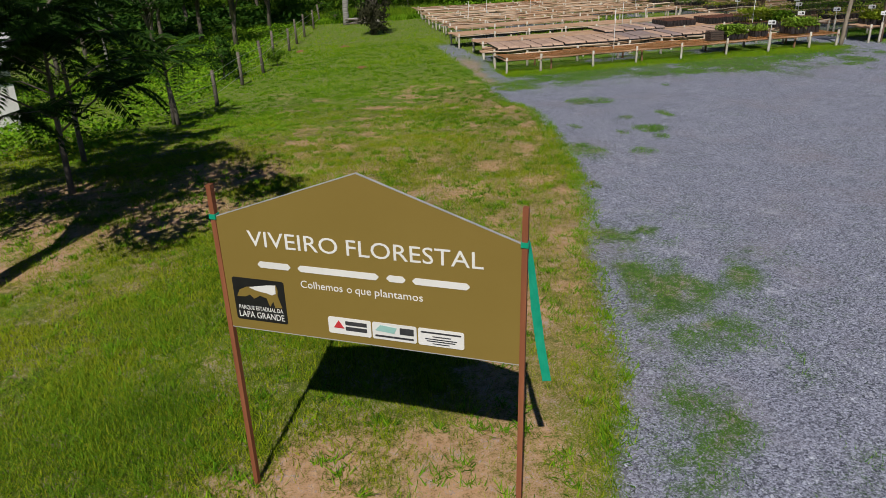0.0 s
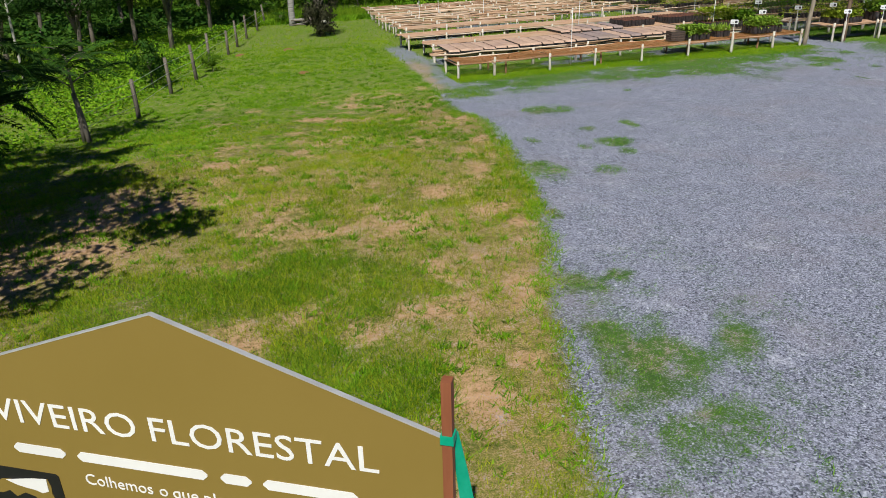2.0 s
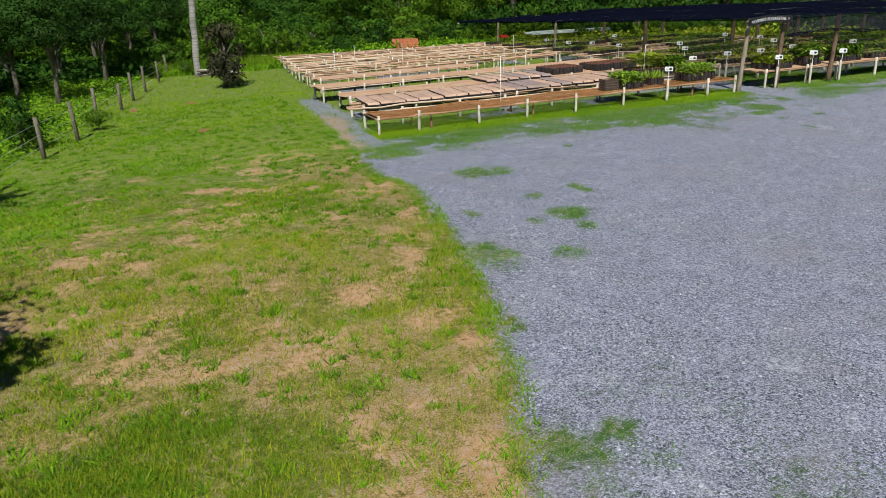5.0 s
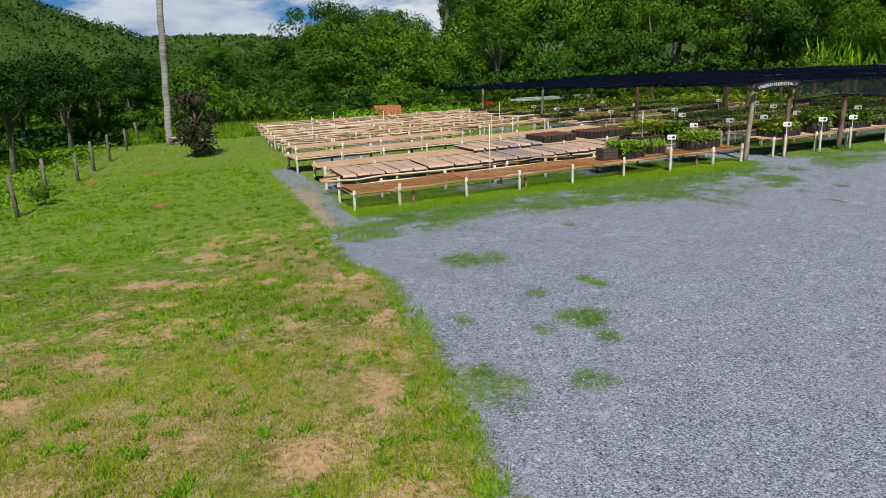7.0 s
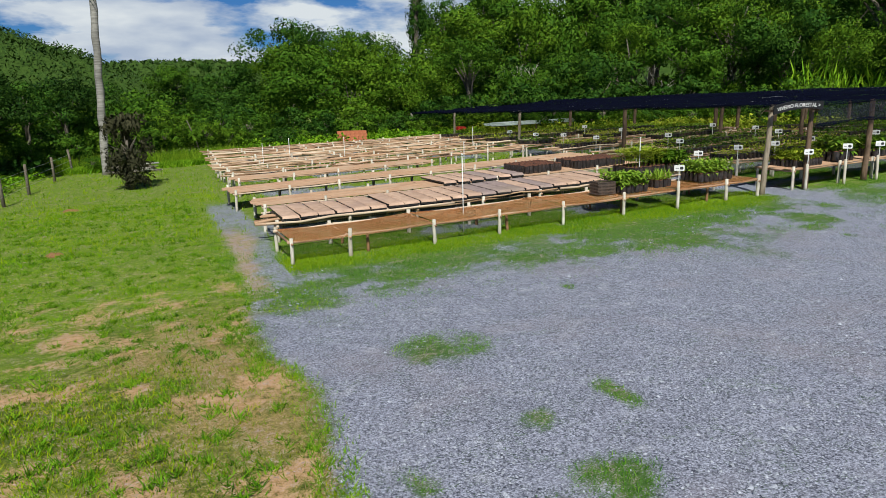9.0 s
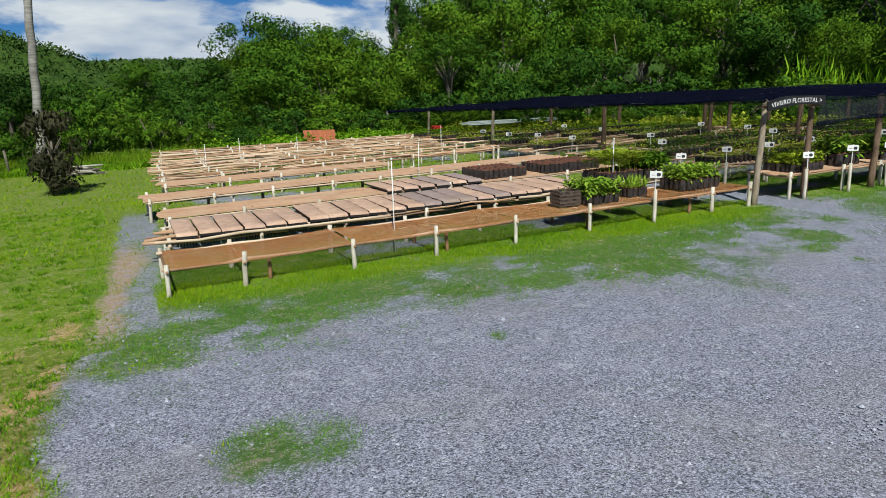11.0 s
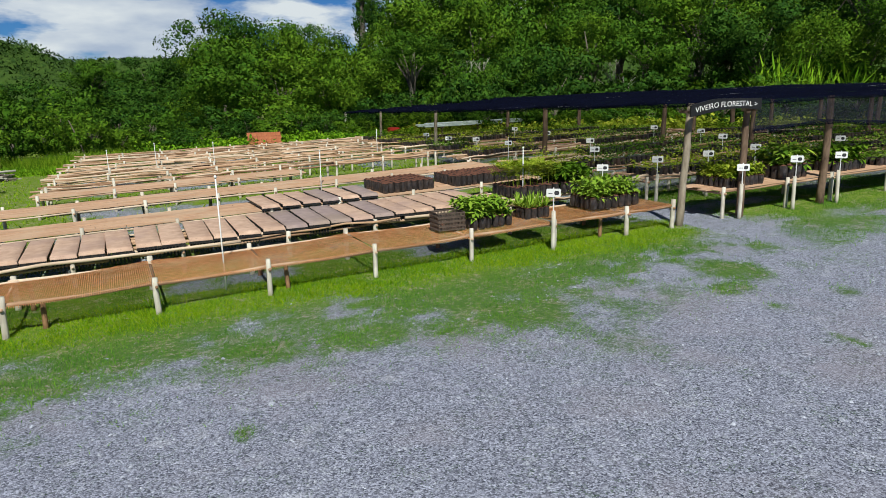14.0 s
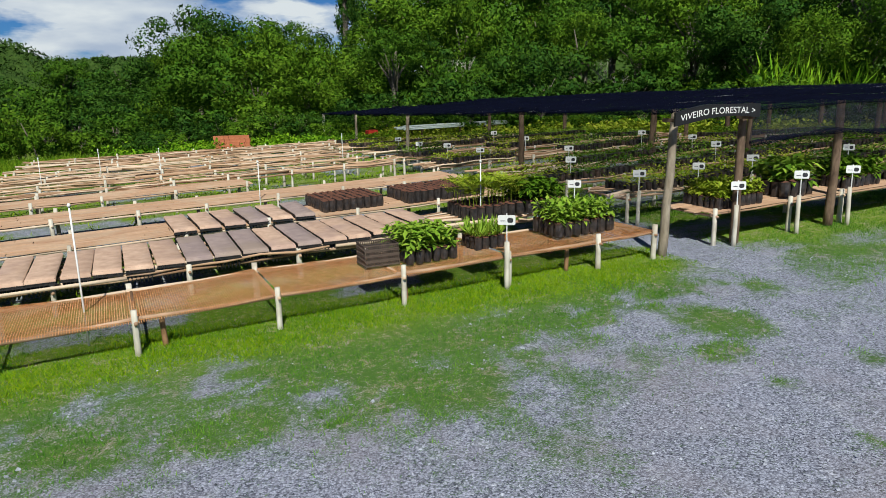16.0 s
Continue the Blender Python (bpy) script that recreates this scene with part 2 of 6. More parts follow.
MAT = {
    "ground": ground_material(),
    "turf_blade": leafy("turf_blades", (0.045, 0.110, 0.003), (0.27, 0.39, 0.009), (0.42, 0.41, 0.030), 0.7, 0.16),
    "rank_blade": leafy("long_blades", (0.022, 0.074, 0.004), (0.135, 0.275, 0.012), (0.25, 0.35, 0.025), 0.6, 0.15),
    "straw_blade": leafy("dry_straw_blades", (0.24, 0.16, 0.05), (0.54, 0.38, 0.16), (0.60, 0.46, 0.23), 0.8, 0.34),
    "lush_blade": leafy("lush_blades", (0.075, 0.20, 0.003), (0.23, 0.42, 0.009), (0.35, 0.46, 0.020), 0.7, 0.28),
    "yard_blade": leafy("yard_blades", (0.034, 0.124, 0.014), (0.125, 0.31, 0.034), (0.20, 0.36, 0.04), 0.7, 0.2),
    "stone": worn("crushed_stone", (0.12, 0.135, 0.175), (0.62, 0.65, 0.76), 30, 0.85, per="island"),
    "pale_wood": worn("weathered_pale_stake", (0.46, 0.42, 0.34), (0.78, 0.74, 0.65), 14, 0.85, stain=(0.33, 0.27, 0.2), stretch=(1, 1, 0.12)),
    "pole": pole_material(),
    "plank": worn("dusty_clay_plank", (0.46, 0.27, 0.165), (0.70, 0.46, 0.30), 7, 0.85, stain=(0.62, 0.46, 0.32), stretch=(0.2, 1, 1)),
    "rust": worn("rusted_wire_mesh", (0.54, 0.22, 0.08), (0.84, 0.44, 0.20), 12, 0.75, 0.1, stain=(0.72, 0.45, 0.24)),
    "rust_leg": worn("rust_brown_leg", (0.20, 0.105, 0.05), (0.40, 0.23, 0.12), 10, 0.85),
    "tray": worn("black_plastic_tray", (0.016, 0.016, 0.018), (0.045, 0.042, 0.042), 20, 0.5),
    "tray_dust": worn("clay_dusted_tray_top", (0.46, 0.30, 0.22), (0.68, 0.48, 0.36), 5, 0.85, stain=(0.40, 0.28, 0.25), where="world"),
    "tray_grey": worn("grey_dusted_tray_top", (0.29, 0.22, 0.215), (0.43, 0.33, 0.30), 5, 0.8, stain=(0.34, 0.26, 0.2), where="world"),
    "dusty_crate": worn("dusty_brown_crate", (0.05, 0.038, 0.032), (0.17, 0.125, 0.10), 14, 0.7),
    "weed": leafy("weed_leaf", (0.030, 0.100, 0.006), (0.15, 0.33, 0.014), (0.24, 0.39, 0.02)),
    "bag": worn("black_polythene_bag", (0.012, 0.012, 0.014), (0.06, 0.05, 0.048), 18, 0.38, bump=0.6, specular=0.5, stain=(0.12, 0.075, 0.055)),
    "earth": worn("red_potting_earth", (0.085, 0.035, 0.022), (0.20, 0.085, 0.055), 40, 0.95),
    "white": worn("white_painted_plate", (0.74, 0.74, 0.73), (0.84, 0.84, 0.83), 6, 0.5, bump=0.05),
    "ink": worn("dark_print", (0.03, 0.03, 0.035), (0.06, 0.06, 0.065), 20, 0.6, bump=0.02),
    "sign_tan": worn("mustard_painted_sheet", (0.245, 0.168, 0.038), (0.262, 0.182, 0.043), 1.5, 0.55, bump=0.02),
    "sign_white": worn("white_vinyl", (0.80, 0.79, 0.76), (0.86, 0.85, 0.82), 8, 0.5, bump=0.02),
    "sign_black": worn("black_vinyl", (0.012, 0.012, 0.012), (0.02, 0.02, 0.02), 8, 0.5, bump=0.02),
    "sign_red": worn("red_vinyl", (0.55, 0.03, 0.04), (0.62, 0.05, 0.06), 8, 0.5, bump=0.02),
    "sign_mint": worn("mint_vinyl", (0.30, 0.55, 0.50), (0.36, 0.60, 0.55), 8, 0.5, bump=0.02),
    "tin": worn("zinc_edge", (0.45, 0.45, 0.46), (0.62, 0.62, 0.63), 12, 0.5, 0.3, bump=0.05),
    "red_wood": worn("red_brown_squared_post", (0.22, 0.070, 0.030), (0.36, 0.13, 0.06), 9, 0.75, stretch=(1, 1, 0.15)),
    "ribbon": worn("green_plastic_ribbon", (0.0, 0.33, 0.19), (0.02, 0.46, 0.28), 10, 0.4, bump=0.1),
    "trunk": worn("grey_bark", (0.09, 0.075, 0.058), (0.24, 0.21, 0.17), 7, 0.95, bump=0.9, stretch=(1, 1, 0.3)),
    "pale_trunk": worn("pale_bark", (0.30, 0.28, 0.24), (0.55, 0.52, 0.46), 6, 0.9, bump=0.5, stretch=(1, 1, 0.4)),
    "palm_trunk": worn("ringed_palm_bark", (0.16, 0.15, 0.135), (0.52, 0.50, 0.47), 4, 0.9, bump=0.8, stain=(0.10, 0.095, 0.085), stretch=(0.4, 0.4, 3.5)),
    "net_post": worn("round_grey_timber", (0.20, 0.16, 0.115), (0.50, 0.43, 0.33), 10, 0.9, bump=0.9, stain=(0.17, 0.12, 0.08), stretch=(1, 1, 0.3)),
    "net_post_dark": worn("round_dark_timber", (0.075, 0.048, 0.032), (0.25, 0.17, 0.115), 10, 0.9, bump=0.9, stain=(0.10, 0.06, 0.04), stretch=(1, 1, 0.3)),
    "red_soil": worn("red_dug_soil", (0.22, 0.10, 0.045), (0.36, 0.20, 0.10), 20, 0.95, bump=0.8),
    "brick": worn("red_hollow_brick", (0.42, 0.13, 0.06), (0.60, 0.22, 0.11), 8, 0.9),
    "pipe": worn("pale_green_pvc_pipe", (0.42, 0.50, 0.47), (0.62, 0.68, 0.66), 5, 0.45),
    "crate_red": worn("red_plastic", (0.5, 0.03, 0.02), (0.6, 0.06, 0.04), 6, 0.5),
    "plaster": worn("white_limewash", (0.66, 0.65, 0.62), (0.78, 0.77, 0.74), 3, 0.9),
    "roof_sheet": worn("pale_roof_sheet", (0.55, 0.55, 0.54), (0.72, 0.72, 0.71), 3, 0.7),
    "leaf_a": leafy("leaf_mid_green", (0.018, 0.058, 0.005), (0.056, 0.138, 0.011), (0.092, 0.180, 0.015), glow=0.07),
    "leaf_b": leafy("leaf_bright_green", (0.029, 0.079, 0.005), (0.082, 0.176, 0.011), (0.135, 0.228, 0.017), glow=0.07),
    "leaf_c": leafy("leaf_deep_green", (0.010, 0.037, 0.006), (0.036, 0.100, 0.012), (0.064, 0.134, 0.015), glow=0.07),
    # near-black copy of the leaf green: the crowns' deep shade put into the colour
    "leaf_shade": leafy("leaf_shaded_green", (0.007, 0.024, 0.005), (0.024, 0.064, 0.010), (0.040, 0.085, 0.012), glow=0.05),
    "leaf_dark": leafy("leaf_purple_brown", (0.016, 0.022, 0.010), (0.070, 0.068, 0.036)),
    "leaf_lime": leafy("leaf_lime", (0.12, 0.20, 0.012), (0.30, 0.39, 0.03), (0.42, 0.45, 0.05)),
    "leaf_seed": leafy("seedling_leaf", (0.05, 0.12, 0.012), (0.18, 0.33, 0.03), (0.30, 0.42, 0.05), 0.35),
    "canopy": leafy("far_canopy", (0.022, 0.052, 0.012), (0.048, 0.098, 0.020), (0.070, 0.125, 0.024)),
}


def net_material():
    k = Nodes("black_shade_net", 0.95, 0.0, 0.0)
    n = k.noise(3.0, 4, 0.6)
    c = k.mix(n, (0.003, 0.004, 0.011), (0.008, 0.010, 0.026))
    k.bump(k.noise(1.2, 3), 0.4, 0.06)
    k.done(c)
    clear = k.n.new("ShaderNodeBsdfTransparent")
    m = k.n.new("ShaderNodeMixShader")
    weave = k.ramp(k.noise(90.0, 2, 0.5), 0.46, 0.54)
    k.l.new(weave, m.inputs[0])
    k.l.new(k.b.outputs[0], m.inputs[1]), k.l.new(clear.outputs[0], m.inputs[2])
    k.l.new(m.outputs[0], k.n["Material Output"].inputs["Surface"])
    return k.mat


def thin_net_material():
    k = Nodes("thin_black_net", 0.6, 0.0, 0.3)
    k.done(k.mix(k.noise(4.0), (0.008, 0.009, 0.014), (0.02, 0.022, 0.03)))
    clear = k.n.new("ShaderNodeBsdfTransparent")
    m = k.n.new("ShaderNodeMixShader")
    m.inputs[0].default_value = 0.42
    k.l.new(k.b.outputs[0], m.inputs[1]), k.l.new(clear.outputs[0], m.inputs[2])
    k.l.new(m.outputs[0], k.n["Material Output"].inputs["Surface"])
    return k.mat


MAT["net"], MAT["thin_net"] = net_material(), thin_net_material()

# ---- the lie of the land ----


def smooth(a, b, v):
    u = np.clip((v - a) / (b - a), 0, 1)
    return u * u * (3 - 2 * u)


def land(x, y):
    """Ground height, for numbers or arrays."""
    x, y = np.asarray(x, float), np.asarray(y, float)
    yy, xx = np.minimum(y, 75), np.clip(x, -12, 34)
    z = 0.58 - 0.016 * np.maximum(0, np.minimum(yy, 30) - 16) - 0.022 * np.maximum(0, yy - 30)
    z = z + 0.034 * (xx - 13) * smooth(14, 27, yy) * (1 - 0.6 * smooth(40, 70, yy)) - 0.05 * np.maximum(0, -1 - xx)
    return z


def gz(x, y):
    return float(land(x, y))


# ---- mesh helpers ----
class Shape:
    """A growing list of corners and faces."""

    def __init__(self):
        self.v, self.f = [], []

    def box(self, x0, y0, z0, x1, y1, z1, m=None):
        i = len(self.v)
        pts = [(x0, y0, z0), (x1, y0, z0), (x1, y1, z0), (x0, y1, z0), (x0, y0, z1), (x1, y0, z1), (x1, y1, z1), (x0, y1, z1)]
        self.v += [tuple(m @ Vector(p)) for p in pts] if m else pts
        self.f += [tuple(i + k for k in q) for q in ((3, 2, 1, 0), (4, 5, 6, 7), (0, 1, 5, 4), (1, 2, 6, 5), (2, 3, 7, 6), (3, 0, 4, 7))]
        return self

    def prism(self, outline, y0, y1):
        """An outline in x and z, given thickness from y0 to y1."""
        i, n = len(self.v), len(outline)
        self.v += [(x, y0, z) for x, z in outline] + [(x, y1, z) for x, z in outline]
        self.f += [tuple(range(i, i + n)), tuple(range(i + 2 * n - 1, i + n - 1, -1))]
        self.f += [(i + k, i + n + k, i + n + (k + 1) % n, i + (k + 1) % n) for k in range(n)]
        return self

    def tube(self, path, radii, seg=7, cap=True, flat=1.0):
        i = len(self.v)
        path = [Vector(p) for p in path]
        radii = radii if isinstance(radii, (list, tuple)) else [radii] * len(path)
        side = None
        for k, p in enumerate(path):
            d = (path[min(k + 1, len(path) - 1)] - path[max(k - 1, 0)]).normalized()
            if side is None:
                side = d.orthogonal().normalized()
            side = (side - d * side.dot(d)).normalized()
            up = d.cross(side)
            for s in range(seg):
                a = 2 * math.pi * s / seg
                self.v.append(tuple(p + (side * math.cos(a) + up * math.sin(a) * flat) * radii[k]))
        for k in range(len(path) - 1):
            for s in range(seg):
                a, b = i + k * seg + s, i + k * seg + (s + 1) % seg
                self.f.append((a, b, b + seg, a + seg))
        if cap:
            self.f += [tuple(range(i + seg - 1, i - 1, -1)), tuple(range(i + (len(path) - 1) * seg, i + len(path) * seg))]
        return self

    def kite(self, p, way, across, length, width, droop=0.15):
        """One leaf: base, two shoulders and a tip."""
        i = len(self.v)
        p, way, across = Vector(p), Vector(way), Vector(across)
        up = across.cross(way)
        mid = p + way * length * 0.45
        self.v += [tuple(p), tuple(mid + across * width / 2 + up * length * 0.05), tuple(p + way * length - Vector((0, 0, droop * length))), tuple(mid - across * width / 2 + up * length * 0.05)]
        self.f.append((i, i + 1, i + 2, i + 3))
        return self

    def mesh(self, name, material, soft=False):
        me = bpy.data.meshes.new(name)
        me.from_pydata(self.v, [], self.f)
        me.materials.append(material)
        if soft:
            me.shade_smooth()
        return me


def thing(name, place, label, category, group="", kind="", turn=0.0):
    """A top-level Empty at the thing's base."""
    return tagged(set_pose(new(name), pose(*place, 0, 0, turn)), label, category, group, kind)


def set_pose(ob, m):
    ob.matrix_basis = m
    return ob


def part(name, shape, material, parent, label="", at=None, soft=False, kind=""):
    """One mesh under a thing or part; shape may be a ready mesh."""
    me = shape if isinstance(shape, bpy.types.Mesh) else shape.mesh(name, material, soft)
    ob = new(name, me)
    ob.parent = parent
    if at is not None:
        ob.matrix_basis = at
    return tagged(ob, label, kind=kind)


def big_mesh(name, verts, faces, material):
    """A mesh from arrays, all faces with as many corners."""
    verts, faces = np.asarray(verts, np.float32), np.asarray(faces, np.int32)
    me = bpy.data.meshes.new(name)
    me.vertices.add(len(verts))
    me.vertices.foreach_set("co", verts.ravel())
    n, k = faces.shape
    me.loops.add(n * k)
    me.loops.foreach_set("vertex_index", faces.ravel())
    me.polygons.add(n)
    me.polygons.foreach_set("loop_start", np.arange(0, n * k, k, dtype=np.int32))
    me.update(calc_edges=True)
    me.materials.append(material)
    return me


def facing_mesh(name, verts, tris, material, facing):
    """Loose triangles, each turned to and shaded along its own direction, as the clump is that it belongs to."""
    facing = facing / np.linalg.norm(facing, axis=1)[:, None]
    a, b, c = (verts[tris[:, k]] for k in range(3))
    wrong = (np.cross(b - a, c - a) * facing).sum(1) < 0
    tris = tris.copy()
    tris[wrong] = tris[wrong][:, ::-1]
    me = big_mesh(name, verts, tris, material)
    me.attributes.new("custom_normal", "FLOAT_VECTOR", "POINT").data.foreach_set("vector", np.repeat(facing, 3, 0).astype(np.float32).ravel())
    return me


NOISE_GRIDS = {}


def value_noise(x, y, size, seed):
    """Smooth noise between 0 and 1 on arrays."""
    if seed not in NOISE_GRIDS:
        NOISE_GRIDS[seed] = np.random.RandomState(seed).rand(256, 256)
    grid = NOISE_GRIDS[seed]
    u, v = x / size + 1000.3, y / size + 1000.7
    i, j = np.floor(u).astype(int), np.floor(v).astype(int)
    fu, fv = u - i, v - j
    fu, fv = fu * fu * (3 - 2 * fu), fv * fv * (3 - 2 * fv)
    g = lambda a, b: grid[a % 256, b % 256]
    return (g(i, j) * (1 - fu) + g(i + 1, j) * fu) * (1 - fv) + (g(i, j + 1) * (1 - fu) + g(i + 1, j + 1) * fu) * fv


def cloud(x, y, size, seed):
    return 0.5 * value_noise(x, y, size, seed) + 0.3 * value_noise(x, y, size / 2.3, seed + 1) + 0.2 * value_noise(x, y, size / 5.1, seed + 2)


# places where turf grows through the gravel, and where soil lies bare: x, y, half width, half depth
TUFTS = [(8.1, 19.6, 0.8, 0.65), (9.1, 17.1, 0.25, 0.45), (8.05, 15.65, 0.5, 0.42), (7.3, 15.42, 0.25, 0.25), (7.95, 14.85, 0.22, 0.27), (6.94, 13.73, 0.37, 0.34), (5.74, 14.0, 0.45, 0.72), (6.4, 16.3, 0.22, 0.3),
         (8.0, 16.95, 0.22, 0.22), (4.78, 12.85, 0.37, 0.4), (5.05, 11.8, 0.17, 0.27), (4.35, 9.1, 0.36, 0.7), (4.15, 8.1, 0.3, 0.3), (4.9, 9.4, 0.2, 0.22), (5.39, 7.55, 0.32, 0.31), (4.4, 7.4, 0.45, 0.5),
         (4.6, 6.3, 0.5, 0.4), (7.6, 19.2, 0.28, 0.27), (11.24, 21.3, 0.18, 0.16), (18.79, 21.4, 0.22, 0.24), (20.17, 21.4, 0.2, 0.27), (18.45, 20.1, 0.17, 0.35), (6.9, 22.9, 0.9, 0.7), (3.4, 4.9, 0.45, 0.6)]
FRINGE = [(15.75, 23.3, 0.9, 0.65), (14.6, 23.2, 0.7, 0.45), (13.35, 23.35, 0.7, 0.5), (11.96, 23.6, 0.75, 0.6), (19.77, 23.1, 0.6, 0.7), (18.96, 22.45, 0.4, 0.38), (14.13, 24.76, 0.8, 0.3), (9.5, 23.9, 1.3, 0.5), (22.9, 23.8, 0.7, 0.5), (24.1, 24.4, 1.6, 0.8), (17.0, 24.4, 0.9, 0.5)]
BARES = [(3.65, 13.3, 0.5, 0.5), (4.2, 12.3, 0.33, 0.45), (0.78, 13.2, 0.55, 0.36), (2.3, 12.2, 0.6, 0.28), (2.6, 11.75, 0.5, 0.25), (1.3, 11.95, 0.65, 0.3), (0.6, 12.2, 0.4, 0.25), (2.6, 10.3, 0.24, 0.3),
         (3.6, 9.6, 0.38, 0.25), (3.55, 9.1, 0.22, 0.32), (2.5, 9.05, 0.3, 0.26), (1.6, 8.8, 0.27, 0.34), (0.18, 8.83, 0.4, 0.3), (2.4, 7.4, 0.3, 0.65), (3.1, 7.8, 0.25, 0.24), (3.28, 22.8, 0.45, 0.6),
         (0.0, 16.4, 0.7, 0.5), (2.1, 19.3, 0.4, 0.4), (5.5, 19.7, 0.35, 0.5), (0.4, 15.8, 0.4, 0.5), (4.5, 11.4, 0.2, 0.25), (0.5, 4.7, 1.5, 0.85), (2.1, 20.9, 0.5, 0.5), (3.83, 16.4, 0.28, 0.4)]
SHADED = [(-3.2, 12.2, 2.2, 1.2), (-1.6, 13.9, 1.3, 1.0), (-4.8, 11.0, 1.6, 1.6), (-4.5, 14.2, 1.6, 1.0), (-1.9, 14.9, 0.8, 0.5), (-0.97, 20.9, 0.4, 0.5), (1.1, 13.7, 0.4, 0.3)]
LONG = [(0.8, 10.2, 1.7, 0.95), (-0.9, 10.0, 1.3, 1.1), (1.4, 7.5, 0.8, 1.0), (0.2, 7.5, 1.0, 0.7), (-1.6, 8.6, 1.2, 1.3), (-2.6, 5.6, 1.4, 1.6), (-1.4, 20.0, 1.2, 2.0), (0.9, 25.5, 1.4, 1.6), (1.2, 30.5, 1.6, 1.2)]
EDGE_Y = [-30, 0, 4.2, 5.2, 6.2, 7.4, 8.9, 9.8, 11.2, 12.4, 14, 15.6, 17.5, 18.9, 20.4, 22.4, 24]
EDGE_X = [-2, 0.9, 2.15, 2.7, 3.05, 3.42, 3.75, 4.2, 4.68, 5.0, 5.25, 5.6, 5.95, 6.1, 5.75, 5.85, 6.15]


def blobs(x, y, rows):
    s = np.zeros_like(x)
    for cx, cy, a, b in rows:
        d = np.hypot((x - cx) / a, (y - cy) / b)
        s = np.maximum(s, 1 - smooth(0.55, 1.25, d))
    return s


def long_grass(x, y):
    """Where the grass was left to grow longer and darker."""
    wob = (cloud(x, y, 1.1, 57) - 0.5) * 1.6
    return blobs(x + wob, y - wob * 0.7, LONG)


def covers(x, y):
    """How much gravel, bare soil and lush grass lies at a place, each 0 to 1."""
    wob = (cloud(x, y, 1.6, 5) - 0.5) * 0.9
    gravel = smooth(-0.22, 0.22, x - np.interp(y, EDGE_Y, EDGE_X) + wob * 0.55)
    top = 24.1 - 0.5 * (1 - smooth(8, 13, x)) + 2.6 * (cloud(x, y, 2.2, 9) - 0.5) + 0.7 * smooth(18, 21, x) - 1.3 * smooth(13.5, 15, x) * (1 - smooth(16, 17.5, x))
    thin_grass = smooth(-2.6, 0.6, y - top)
    speck = smooth(0.38, 0.58, cloud(x, y, 0.5, 37))
    gravel = gravel * (1 - thin_grass * (0.16 + 0.72 * speck)) * (1 - 0.97 * smooth(0.3, 1.5, y - top))
    gate = (1 - smooth(0.5, 0.95, np.abs(x - 22.3 + wob * 0.4))) * smooth(22.5, 24.0, y) * (1 - smooth(31, 33, y))
    gravel = np.maximum(gravel, gate * 0.95)
    gravel = np.maximum(gravel, (y > 27.2) * (y < 60) * smooth(-0.3, 0.3, x - 7.5 - 1.6 * smooth(31, 36, y)) * (x < 40) * smooth(0.47, 0.62, cloud(x, y, 1.7, 31)) * 0.75)
    across = x - np.interp(y, [22, 25, 29, 32, 38], [6.4, 6.72, 6.95, 7.1, 7.32]) + wob * 0.3
    path = (1 - smooth(0.36, 0.66, np.abs(across))) * smooth(23.6, 25.0, y) * (1 - smooth(36.5, 38.5, y))
    trod = path * (1 - smooth(-0.25, 0.25, across + wob * 0.9)) * (1 - smooth(30, 34, y))
    gravel = np.maximum(gravel * (1 - 0.6 * trod), 0.75 * path * (1 - 0.5 * trod))
    rag = smooth(0.30, 0.62, cloud(x, y, 0.42, 61))
    gravel = gravel * (1 - (0.42 + 0.46 * rag) * blobs(x + wob * 0.45, y + wob * 0.4, TUFTS + FRINGE))
    band = smooth(0.1, 0.4, x - np.interp(y, EDGE_Y, EDGE_X)) * (1 - smooth(1.5, 3.3, x - np.interp(y, EDGE_Y, EDGE_X))) * (1 - smooth(8, 11, y))
    gravel = gravel * (1 - 0.8 * band * (0.35 + 0.65 * rag) * smooth(0.34, 0.58, cloud(x, y, 1.5, 63)))
    bare = 0.95 * blobs(x + wob * 0.6, y - wob * 0.55, BARES + SHADED) * (0.5 + 0.5 * smooth(0.28, 0.55, cloud(x, y, 0.6, 71)))
    worn_zone = smooth(-0.3, 0.3, np.interp(y, EDGE_Y, EDGE_X) - x) * smooth(-3, 0, x) * (1 - smooth(24, 30, y)) * smooth(2, 5, y)
    bare = np.maximum(bare, worn_zone * smooth(0.50, 0.75, cloud(x, y, 0.6, 17)) * 0.7)
    bare = bare * (0.70 + 0.5 * value_noise(x, y, 0.22, 19))
    bare = np.maximum(bare, trod * 0.82)
    bare = bare * (1 - 0.7 * long_grass(x, y) * (1 - blobs(x, y, BARES)))
    lush = np.maximum(smooth(21.0, 25.4, y + 2.0 * wob), smooth(0.5, 0.62, cloud(x, y, 3.1, 23)) * 0.7)
    return gravel, bare, lush


def dryness(x, y):
    """Where the lawn is worn thin and shows straw and soil."""
    d = np.interp(y, EDGE_Y, EDGE_X) - x
    wob = (cloud(x, y, 1.4, 45) - 0.5) * 2.6
    middle = smooth(7.6, 10.0, y + wob) * (1 - smooth(14.5, 20, y + wob)) * smooth(-6, -1.5, x)
    verge = 1 - smooth(0.9, 2.2, d + wob)
    return smooth(-0.2, 0.3, d) * np.maximum(middle, verge * (1 - smooth(22, 25, y))) * (1 - 0.9 * long_grass(x, y)) * (0.35 + 0.65 * smooth(0.30, 0.58, cloud(x, y, 0.9, 27)))


